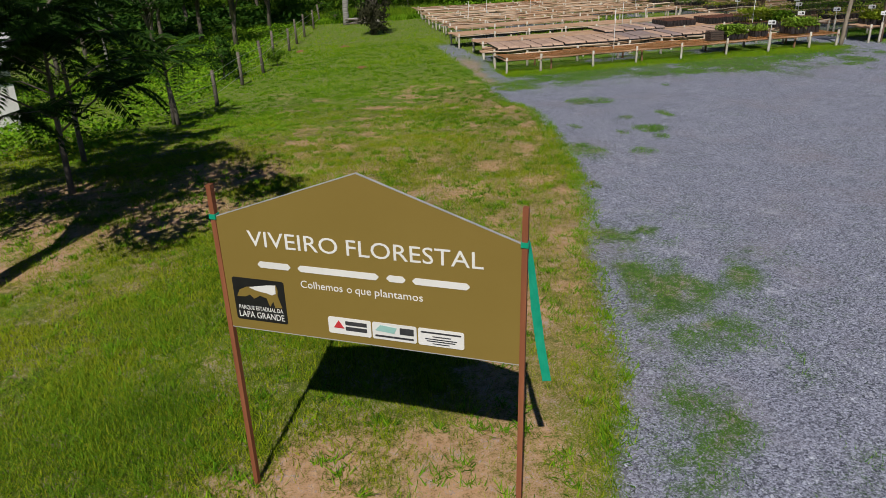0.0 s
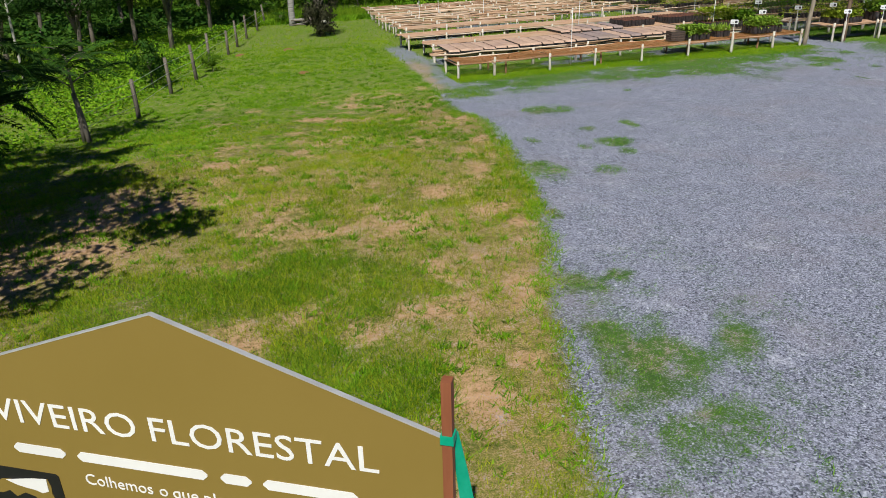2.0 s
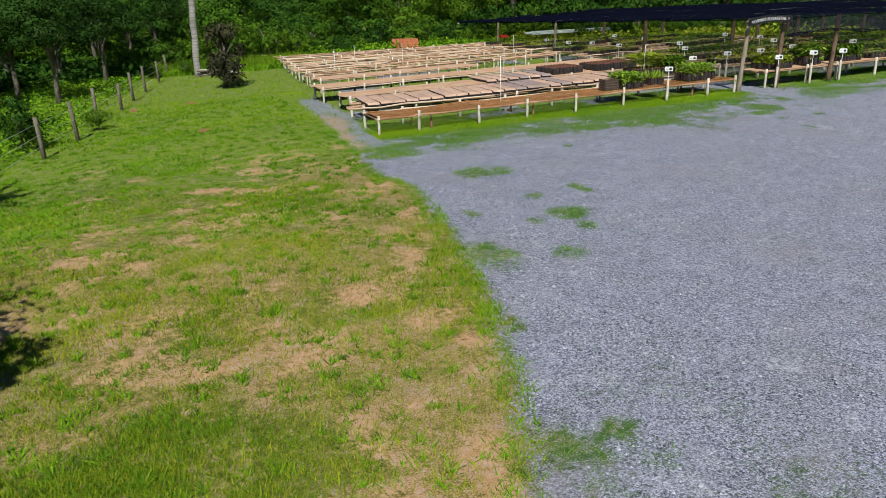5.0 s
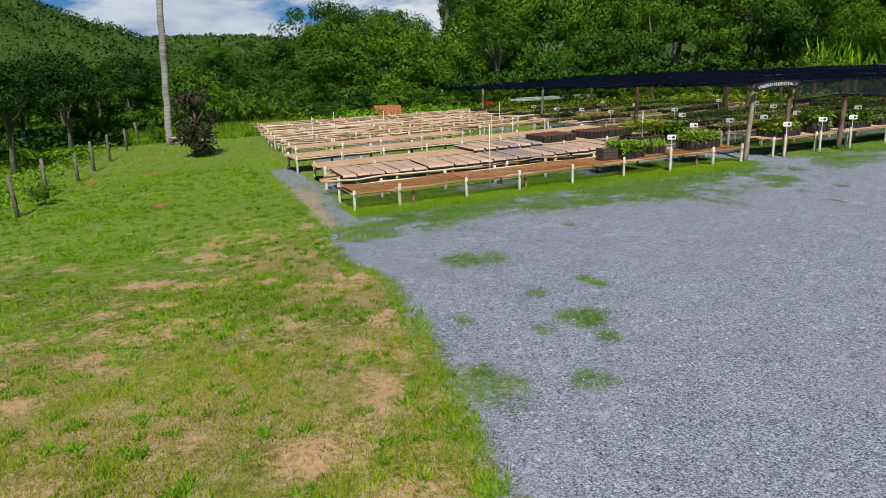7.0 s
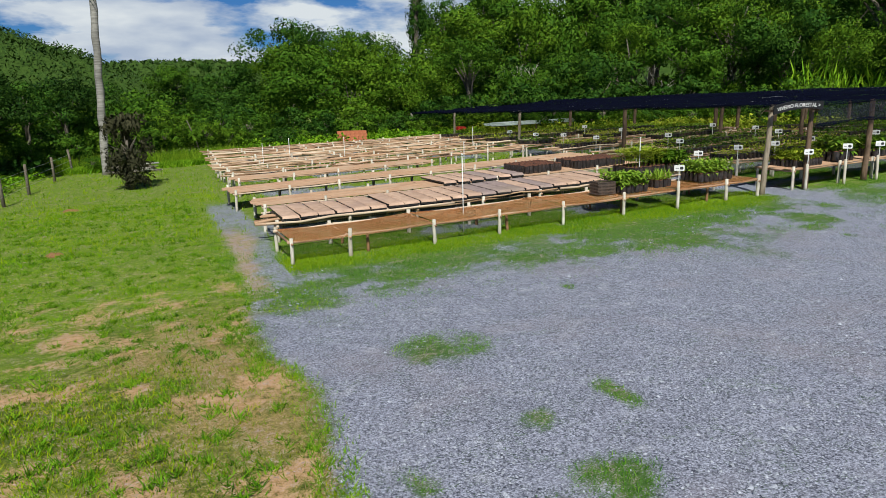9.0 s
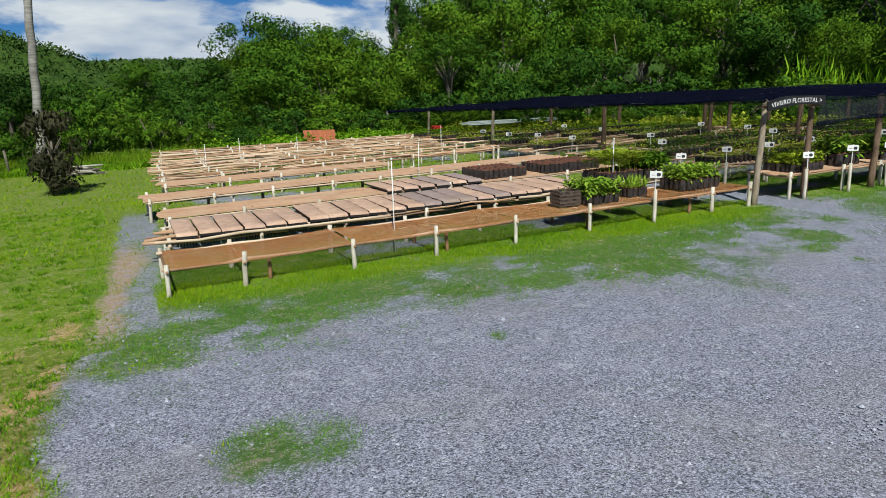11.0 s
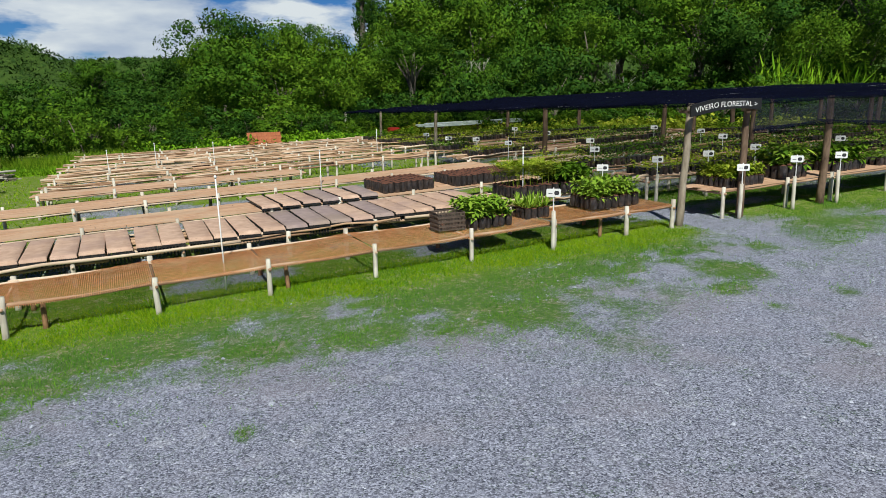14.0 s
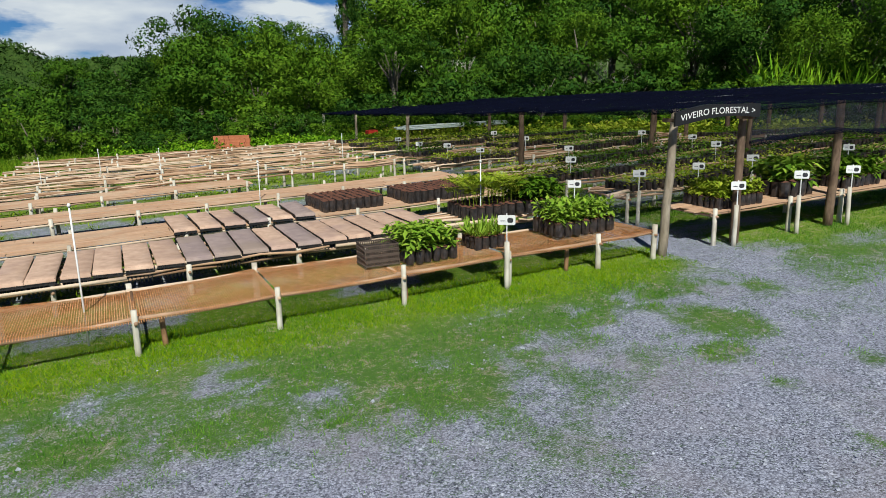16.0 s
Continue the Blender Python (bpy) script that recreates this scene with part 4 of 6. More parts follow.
        for r in range(across):
            ya, yb = y0 + (y1 - y0) * r / across + 0.006, y0 + (y1 - y0) * (r + 1) / across - 0.006
            x = x0 - rng.uniform(0, 0.25)
            while x < x1 - 0.3:
                e = min(x + rng.uniform(2.2, 3.8), x1 + rng.uniform(0, 0.15))
                s = Shape()
                sk = skew * (r + 0.5) / across
                i = len(s.v)
                t = 0.02
                lift = rng.uniform(-0.006, 0.012)
                for q in (x + sk, (x + e) / 2 + sk, e + sk - 0.012):
                    for y, dz in ((ya, 0), (yb, 0), (yb, t), (ya, t)):
                        s.v.append((q - ox, y - oy, level(q, y) + h + dz + lift + rng.uniform(-0.004, 0.004)))
                for k in (0, 4):
                    s.f += [(i + k + j, i + k + (j + 1) % 4, i + k + 4 + (j + 1) % 4, i + k + 4 + j) for j in range(4)]
                s.f += [(i + 3, i + 2, i + 1, i), (i + 8, i + 9, i + 10, i + 11)]
                part("plank", s, MAT["plank"], b)
                x = e
    else:
        across = max(4, round((y1 - y0) / 0.21))
        for r in range(across + 1):
            y = y0 + (y1 - y0) * r / across
            sk = skew * r / across
            x = x0 - rng.uniform(0, 0.5)
            while x < x1 - 0.5:
                e = min(x + rng.uniform(2.6, 6.0), x1 + rng.uniform(0, 0.5))
                thick = rng.choice((0.016, 0.02, 0.026, 0.034, 0.042))
                s = rail(Shape(), (x + sk - ox, y - oy + rng.uniform(-0.09, 0.09), level(x, y) + h + rng.uniform(0.0, 0.07)), (e + sk - ox, y - oy + rng.uniform(-0.09, 0.09), level(e, y) + h + rng.uniform(0.0, 0.07)), thick, rng.uniform(-0.03, 0.04), 6, 0.034)
                part("bamboo_pole", s, MAT["pole"], b, soft=True)
                x = e - rng.uniform(-0.25, 0.3)
    return b


FRONT_POSTS = [7.41, 8.73, 10.82, 12.57, 14.43, 16.32, 18.15, 19.95, 21.15]
bench(7.4, 21.2, 26.2, 27.9, 0.52, "mesh", "long low plant bench of rusted wire mesh on pale stakes", FRONT_POSTS)
bench(7.6, 21.3, 28.9, 30.7, 0.47, "poles", "low pole bench carrying dusty seedling trays")
bench(7.8, 21.4, 31.7, 33.5, 0.58, "planks", "low plank bench dusted with red clay")
bench(7.5, 21.9, 35.3, 37.2, 0.62, "planks", "long low plank bench weathered to clay brown")
bench(8.2, 16.4, 39.2, 40.9, 0.62, "planks", "low plank bench with weathered boards")
for n, (xa, xb, ya) in enumerate(((8.3, 22.2, 41.4), (8.4, 21.6, 44.0), (8.4, 22.0, 46.4), (8.6, 22.4, 48.9), (8.8, 22.8, 51.5), (9.0, 23.4, 54.0), (9.1, 24.5, 56.6))):
    bench(xa, xb, ya, ya + 1.25, 0.62 + 0.012 * n, "poles", "low bench of weathered bamboo poles", rise=0.16)

# ---- seedling trays ----


def tray_meshes():
    """A shallow tray with a raised rim and an apron of cells beneath, in three separate looks of parts."""
    L, W, H = 1.84, 0.428, 0.105
    body, top, tubes = Shape(), Shape(), Shape()
    body.box(-W / 2, 0, 0.03, W / 2, L, H * 0.8)
    for k in range(13):
        x = -W / 2 + W * (k + 0.5) / 13
        body.box(x - 0.010, -0.014, 0.0, x + 0.010, 0.03, 0.035)
    body.box(-W / 2 - 0.01, -0.02, -0.014, W / 2 + 0.01, 0.012, 0.002)
    n = 16
    cols = [-0.5, -0.46, -0.2, 0.12, 0.46, 0.5]
    for i, c in enumerate(cols):
        side = abs(c) == 0.5
        for j in range(n + 2):
            if j == 0:
                y, z = -0.012, 0.03
            elif j == 1:
                y, z = -0.004, H * 0.78
            else:
                y, z = 0.05 + (L - 0.05) * (j - 2) / (n - 1), H + 0.004 * ((i * 7 + j * 3) % 5 - 2) / 2 + 0.004 * math.sin(j * 1.3 + i)
            if side:
                z = min(z, H * 0.74)
            top.v.append((c * (W + 0.012), y, z))
    m = n + 2
    for i in range(len(cols) - 1):
        for j in range(m - 1):
            a = i * m + j
            top.f.append((a, a + m, a + m + 1, a + 1))
    for i in range(7):
        for j in range(4):
            x, y = -W / 2 + W * (i + 0.5) / 7, 0.06 + 0.075 * j
            tubes.tube([(x, y, 0.03), (x, y, -0.14), (x, y, -0.2)], [0.025, 0.019, 0.012], 6)
    return body.mesh("tray_body", MAT["tray"]), top, tubes.mesh("cell_tubes", MAT["tray"], True)


TRAY_BODY, TRAY_TOP, TRAY_TUBES = tray_meshes()
TRAY_TOPS = {"tray_dust": TRAY_TOP.mesh("dusty_top", MAT["tray_dust"], True), "tray_grey": TRAY_TOP.mesh("dusty_top", MAT["tray_grey"], True)}


def tray(x, y, z, turn, look_of, tubes=True, tip=0.0):
    label = "black seedling tray caked with reddish clay" if look_of == "tray_dust" else "black seedling tray dusted grey"
    t = tagged(set_pose(new("seedling_tray"), pose(x, y, z, tip, rng.uniform(-1, 1), turn)), label, "tray", "seedling trays")
    part("tray_body", TRAY_BODY, None, t)
    part("clay_crust", TRAY_TOPS[look_of], None, t, "crust of dried clay")
    if tubes:
        part("cell_apron", TRAY_TUBES, None, t, "hanging black cells", kind="stuff")
    return t


for k in range(22):
    x = 8.0 + 0.475 * k
    grey = k in (12, 13, 14, 16)
    tray(x + rng.uniform(-0.015, 0.015), 28.88 + rng.uniform(-0.03, 0.03), gz(x, 28.9) + 0.55 + rng.uniform(-0.01, 0.012), rng.uniform(-1.6, 1.2), "tray_grey" if grey else "tray_dust", True, rng.uniform(-0.6, 0.6))
for k in range(6):
    x = 13.75 + 0.5 * k
    tray(x, 31.68, gz(x, 31.75) + 0.607, rng.uniform(-3, 3), "tray_grey" if k in (3, 5) else "tray_dust", True, -0.5)


def crate():
    """A lattice crate, open on top."""
    c = thing("lattice_crate", (0, 0, 0), "empty black lattice crate in a stack on the mesh bench", "crate", "stacked crates")
    W, L, H = 0.58, 0.42, 0.085
    s = Shape()
    for z0, z1 in ((0.0, 0.018), (H - 0.022, H)):
        s.box(-W / 2, -L / 2, z0, W / 2, -L / 2 + 0.015, z1).box(-W / 2, L / 2 - 0.015, z0, W / 2, L / 2, z1)
        s.box(-W / 2, -L / 2 + 0.015, z0, -W / 2 + 0.015, L / 2 - 0.015, z1).box(W / 2 - 0.015, -L / 2 + 0.015, z0, W / 2, L / 2 - 0.015, z1)
    part("rim", s, MAT["dusty_crate"], c)
    s = Shape()
    for k in range(19):
        x = -W / 2 + 0.012 + (W - 0.024) * k / 18
        for y in (-L / 2 + 0.004, L / 2 - 0.012):
            s.box(x - 0.007, y, 0.018, x + 0.007, y + 0.008, H - 0.022)
    for k in range(13):
        y = -L / 2 + 0.02 + (L - 0.04) * k / 12
        for x in (-W / 2 + 0.004, W / 2 - 0.012):
            s.box(x, y - 0.007, 0.018, x + 0.008, y + 0.007, H - 0.022)
    part("lattice", s, MAT["dusty_crate"], c)
    s = Shape()
    for k in range(9):
        x = -W / 2 + 0.05 + (W - 0.1) * k / 8
        s.box(x - 0.012, -L / 2 + 0.015, 0.003, x + 0.012, L / 2 - 0.015, 0.012)
    part("base_grid", s, MAT["tray"], c)
    return c


CRATE = crate()
for k in range(4):
    m = pose(16.22 + rng.uniform(-0.01, 0.01), 27.0, gz(16.22, 27.0) + 0.53 + 0.086 * k, 0, 0, rng.uniform(-2, 2))
    if k == 0:
        CRATE.matrix_basis = m
    else:
        copy_thing(CRATE, m)

# ---- seedlings in bags ----


def bag_shape(seed):
    r = random.Random(seed)
    s = Shape()
    seg, rings = 9, [(0, 0.055), (0.02, 0.066), (0.10, 0.070), (0.18, 0.066), (0.215, 0.070)]
    for z, rad in rings:
        for k in range(seg):
            a = 2 * math.pi * k / seg
            q = rad * (1 + r.uniform(-0.09, 0.09))
            s.v.append((q * math.cos(a), q * math.sin(a), z + r.uniform(-0.006, 0.006)))
    for k in range(len(rings) - 1):
        for j in range(seg):
            a, b = k * seg + j, k * seg + (j + 1) % seg
            s.f.append((a, b, b + seg, a + seg))
    s.f.append(tuple(range(seg - 1, -1, -1)))
    return s


def soil_shape(seed):
    r = random.Random(seed)
    s = Shape()
    s.v = [(0.069 * math.cos(a), 0.069 * math.sin(a), 0.208) for a in [2 * math.pi * k / 8 for k in range(8)]] + [(0.01, 0, 0.232 + r.uniform(0, 0.012))]
    s.f = [(k, (k + 1) % 8, 8) for k in range(8)]
    return s


def plant_shape(kind, seed):
    """Stem and leaves of one seedling, standing at the bag's mouth."""
    r = random.Random(seed)
    s = Shape()
    z0 = 0.2
    turn = lambda a, e: Vector((math.cos(a) * math.cos(e), math.sin(a) * math.cos(e), math.sin(e)))
    if kind == "broad":
        h = r.uniform(0.24, 0.34)
        s.tube([(0, 0, z0), (0.01, 0, z0 + h * 0.5), (r.uniform(-0.03, 0.03), r.uniform(-0.03, 0.03), z0 + h)], [0.006, 0.005, 0.003], 4)
        for k in range(30):
            a, u = k * 2.4 + r.uniform(-0.4, 0.4), r.uniform(0.02, 1.0)
            d = turn(a, r.uniform(-0.45, 0.8))
            s.kite((0.01, 0, z0 + h * u), d, Vector((-math.sin(a), math.cos(a), r.uniform(-0.3, 0.3))), r.uniform(0.13, 0.215), r.uniform(0.06, 0.095), 0.3)
    elif kind == "spiky":
        for k in range(11):
            a = k * 2.4 + r.uniform(-0.3, 0.3)
            d = turn(a, r.uniform(0.5, 1.4))
            s.kite((0, 0, z0), d, Vector((-math.sin(a), math.cos(a), 0)), r.uniform(0.22, 0.42), 0.045, 0.12)
    elif kind == "feather":
        h = r.uniform(0.3, 0.5)
        s.tube([(0, 0, z0), (0, 0.01, z0 + h * 0.5), (r.uniform(-0.04, 0.04), 0, z0 + h)], [0.005, 0.004, 0.002], 4)
        for k in range(8):
            a, u = k * 2.4, r.uniform(0.45, 1.0)
            d = turn(a, r.uniform(0.1, 0.6))
            L = r.uniform(0.14, 0.24)
            for j in range(6):
                p = Vector((0, 0, z0 + h * u)) + d * L * (j + 1) / 6
                for side in (-1, 1):
                    q = Vector((-math.sin(a), math.cos(a), 0)) * side
                    s.kite(p, (q + d * 0.4).normalized(), d, 0.055, 0.028, 0.15)
    else:
        for k in range(44):
            a, u = k * 2.4 + r.uniform(-0.4, 0.4), r.uniform(0.0, 1.0)
            d = turn(a, r.uniform(-0.5, 1.2))
            s.kite((r.uniform(-0.03, 0.03), r.uniform(-0.03, 0.03), z0 + 0.26 * u), d, Vector((-math.sin(a), math.cos(a), r.uniform(-0.3, 0.3))), r.uniform(0.09, 0.15), r.uniform(0.042, 0.066), 0.25)
    return s


BAGS = [bag_shape(k).mesh("bag", MAT["bag"], False) for k in range(3)]
SOILS = [soil_shape(k).mesh("soil", MAT["earth"], True) for k in range(3)]
PLANTS = {(kind, leaf): [plant_shape(kind, 10 * k + len(kind)).mesh("foliage", MAT[leaf]) for k in range(4)]
          for kind, leaf in (("broad", "leaf_seed"), ("spiky", "leaf_seed"), ("feather", "leaf_lime"), ("low", "leaf_lime"), ("low", "leaf_seed"), ("broad", "leaf_b"))}
WORDS = {"broad": "bushy green seedling in a black bag", "spiky": "spiky-leaved seedling in a black bag", "feather": "feathery lime-green seedling in a black bag", "low": "low leafy seedling in a black bag"}


def seedling_block(x0, x1, y0, y1, rise, kind, leaf, group, nx=None, scale=1.0):
    """Bags side by side on a bench, each with its own plant; kind None: earth alone."""
    step = (0.148 if kind else 0.136) * scale
    nx, ny = max(1, int((x1 - x0) / step)), max(1, int((y1 - y0) / step))
    for i in range(nx):
        for j in range(ny):
            x = x0 + step * (i + 0.5) + rng.uniform(-0.012, 0.012)
            y = y0 + step * (j + 0.5) + rng.uniform(-0.012, 0.012)
            label = WORDS[kind] if kind else "black bag of red potting earth"
            e = tagged(set_pose(new("seedling" if kind else "earth_bag"), pose(x, y, gz(x, y) + rise, rng.uniform(-3, 3), rng.uniform(-3, 3), rng.uniform(0, 360)) @ Matrix.Scale(scale, 4)), label, "seedling" if kind else "bag", group)
            part("bag", rng.choice(BAGS), None, e)
            part("soil", rng.choice(SOILS), None, e)
            if kind:
                part("foliage", rng.choice(PLANTS[kind, leaf]), None, e)


seedling_block(16.55, 17.55, 26.55, 27.6, 0.52, "broad", "leaf_seed", "broad-leaved seedlings on the mesh bench")
seedling_block(17.85, 18.5, 26.75, 27.4, 0.52, "spiky", "leaf_seed", "spiky seedlings on the mesh bench")
seedling_block(19.45, 20.75, 26.7, 27.75, 0.52, "low", "leaf_seed", "low seedlings on the mesh bench", scale=1.2)
seedling_block(18.95, 20.2, 29.0, 30.4, 0.55, "feather", "leaf_lime", "feathery seedlings", scale=1.2)
seedling_block(20.25, 21.2, 29.0, 30.2, 0.55, "broad", "leaf_b", "dark broad-leaved seedlings", scale=1.2)
seedling_block(16.75, 18.35, 32.0, 33.7, 0.605, None, None, "bags of earth", scale=1.2)
seedling_block(18.75, 20.9, 31.8, 33.4, 0.605, None, None, "bags of earth", scale=1.25)

# ---- shade house ----
def roof_height(x, y):
    """The shade net's height, with sag between its wires."""
    v = min(1.0, max(0.0, (y - 26.2) / 44))
    left = 21.4 + 6.2 * v
    u = max(0.0, (x - left) / 26)
    near, far = 3.36 + 0.16 * u, 1.85 + 1.55 * min(1.0, u * 1.2)
    return near * (1 - v) + far * v + 0.035 * math.sin(x * 1.9) * math.sin(y * 1.1) + 0.03 * math.sin(x * 0.7 + 1)


def shade_house():
    h = thing("shade_house", (21.4, 26.2, gz(21.4, 26.2)), "shade house of black netting on round timber posts", "shade house")
    ox, oy, oz = h.matrix_basis.translation
    s = Shape()
    nx, ny = 60, 240
    for j in range(ny + 1):
        v = j / ny
        for i in range(nx + 1):
            x = 21.3 + 6.2 * v + 46 * i / nx
            y = 26.1 + 44 * v * (1 - 0.6 * float(smooth(0.12, 0.42, i / nx)))
            s.v.append((x - ox, y - oy, roof_height(x, y) - oz + (0.05 + 0.03 * math.sin(x * 0.9 + y)) * math.sin(7.0 * y + 0.8 * math.sin(x * 0.6)) * min(1.0, j / 8)))
    for j in range(ny):
        for i in range(nx):
            a = j * (nx + 1) + i
            s.f.append((a, a + 1, a + nx + 2, a + nx + 1))
    part("roof_net", s, MAT["net"], h, "black shade net stretched over wires", soft=True)
    # rolled hem along the front and the open side
    path = [(21.3 + 46 * k / 40 - ox, -0.1, roof_height(21.3 + 46 * k / 40, 26.1) - oz - 0.03) for k in range(41)]
    part("front_hem", Shape().tube(path, [0.05 + 0.02 * math.sin(3 * k) for k in range(41)], 6), MAT["net"], h, "rolled edge of black net", soft=True)
    path = [(21.3 + 6.2 * k / 30 - ox, 44 * k / 30 - 0.1, roof_height(21.3 + 6.2 * k / 30, 26.1 + 44 * k / 30) - oz - 0.04) for k in range(31)]
    part("side_hem", Shape().tube(path, [0.06 + 0.025 * math.sin(2 * k) for k in range(31)], 6), MAT["net"], h, "rolled edge of black net", soft=True)
    # front curtain right of the gate
    s = Shape()
    n = 48
    for k in range(n + 1):
        x = 23.3 + 22 * k / n
        low = 2.72 + 0.012 * (x - 23.3) + 0.06 * math.sin(x * 1.3)
        top = roof_height(x, 26.1) - 0.05
        for r in range(4):
            s.v.append((x - ox, -0.06 + 0.04 * math.sin(x * 2.1 + r), top + (low - top) * r / 3 - oz))
    for k in range(n):
        for r in range(3):
            a = k * 4 + r
            s.f.append((a, a + 4, a + 5, a + 1))
    part("front_curtain", s, MAT["thin_net"], h, "thin black net curtain", soft=True)
    path = [(23.3 + 22 * k / n - ox, -0.07, 2.72 + 0.012 * 22 * k / n + 0.06 * math.sin((23.3 + 22 * k / n) * 1.3) - oz) for k in range(n + 1)]
    part("curtain_hem", Shape().tube(path, [0.055 + 0.02 * math.sin(k * 1.7) for k in range(n + 1)], 6), MAT["net"], h, "bunched black net edge", soft=True)
    spots = [(21.48, 26.3, 0.078, "net_post"), (23.22, 26.3, 0.078, "net_post_dark"), (25.88, 26.3, 0.085, "net_post_dark"), (29.6, 26.4, 0.09, "net_post_dark"), (33.5, 26.4, 0.09, "net_post_dark"),
             (25.7, 38.2, 0.1, "net_post_dark"), (31.0, 37.6, 0.09, "net_post_dark"), (34.9, 41.9, 0.11, "net_post_dark"), (37.8, 40.4, 0.11, "net_post_dark"), (30.0, 32.2, 0.08, "net_post_dark"), (36.5, 32.6, 0.09, "net_post_dark"),
             (24.6, 46.0, 0.08, "net_post"), (26.2, 58.0, 0.08, "net_post"), (27.5, 69.6, 0.09, "pale_wood"), (30.8, 68.0, 0.09, "net_post"), (35.0, 49.0, 0.1, "net_post_dark"), (32.0, 52.0, 0.1, "net_post_dark"),
             (39.4, 44.6, 0.11, "net_post_dark"), (44.1, 43.6, 0.11, "net_post_dark"), (42.0, 36.0, 0.1, "net_post_dark"), (46.1, 42.1, 0.11, "net_post_dark")]
    for x, y, r, m in spots:
        z0, z1 = gz(x, y) - 0.2, roof_height(x, y) - 0.02
        dx = 0.14 if (x, y) == (21.48, 26.3) else rng.uniform(-0.05, 0.08)
        path = [(x - ox + dx * (k / 5 - 0.2) + rng.uniform(-0.012, 0.012), y - oy + rng.uniform(-0.012, 0.012), z0 + (z1 - z0) * k / 5 - oz) for k in range(6)]
        part("post", Shape().tube(path, [r * 1.15, r * 1.1, r * 1.02, r, r * 0.95, r * 0.9], 9), MAT[m], h, "round timber post", soft=True)
    for y in (32.2, 38.0, 46.0):
        v = (y - 26.2) / 44
        path = [(21.4 + 6.2 * v + 40 * k / 20 - ox, y - oy, roof_height(21.4 + 6.2 * v + 2 * k, y) - 0.03 - oz) for k in range(21)]
        part("wire", Shape().tube(path, 0.012, 4), MAT["tin"], h, "taut roof wire")
    return h


shade_house()


def gate_board():
    """Dark bowed board over the gate, with hand-painted letters."""
    g = thing("gate_sign", (22.22, 25.93, 3.06), "dark bowed wooden board with white painted letters", "sign")
    s = Shape()
    n = 16
    bow = lambda u: 0.24 - 0.20 * (u - 0.62) ** 2 - 0.16 * max(0, 0.35 - u)
    for k in range(n + 1):
        u = k / n
        x = -0.98 + 1.98 * u
        hgt = 0.115 + 0.012 * math.sin(7 * u)
        for y, z in ((-0.02, bow(u) - hgt), (-0.02, bow(u) + hgt), (0.02, bow(u) + hgt), (0.02, bow(u) - hgt)):
            s.v.append((x, y, z))
    for k in range(n):
        i = 4 * k
        s.f += [(i + j, i + 4 + j, i + 4 + (j + 1) % 4, i + (j + 1) % 4) for j in range(4)]
    s.f += [(0, 1, 2, 3), (4 * n + 3, 4 * n + 2, 4 * n + 1, 4 * n)]
    part("board", s, MAT["sign_black"], g, "near-black painted board")
    me = text_mesh("lettering", "VIVEIRO FLORESTAL >", 0.17, MAT["sign_white"], 1.74)
    for v in me.vertices:
        u = (v.co.x + 0.98) / 1.98
        v.co.z = v.co.z * 0.92 + bow(u) - 0.055
    for x in (-0.86, 0.90):
        part("cleat", Shape().box(x - 0.03, 0.018, 0.06, x + 0.03, 0.40, 0.12), MAT["net_post_dark"], g, "dark wooden cleat")
    reach, gaps = -9.0, []
    for a, b in sorted((min(me.vertices[i].co.x for i in p.vertices), max(me.vertices[i].co.x for i in p.vertices)) for p in me.polygons):
        if a > reach > -8:
            gaps.append((a - reach, (a + reach) / 2))
        reach = max(reach, b)
    cuts = sorted(sorted(gaps, reverse=True)[:2], key=lambda c: c[1])
    spans = [(-9.0, cuts[0][1]), (cuts[0][1], cuts[1][1]), (cuts[1][1], 9.0)]
    for name, (a, b) in zip(("lettering", "lettering", "arrow"), spans):
        bm = bmesh.new()
        bm.from_mesh(me)
        bmesh.ops.delete(bm, geom=[v for v in bm.verts if not a < v.co.x < b], context="VERTS")
        word = bpy.data.meshes.new(name)
        bm.to_mesh(word)
        bm.free()
        word.materials.append(MAT["sign_white"])
        part(name, word, None, g, "white hand-painted capitals" if name == "lettering" else "white painted arrow", pose(0.0, -0.0225, 0))


gate_board()


def shade_bench(x0, x1, y0, y1, h):
    return bench(x0, x1, y0, y1, h, "poles", "low pole bench under the black shade net", post_mat="pale_wood", rise=0.1)


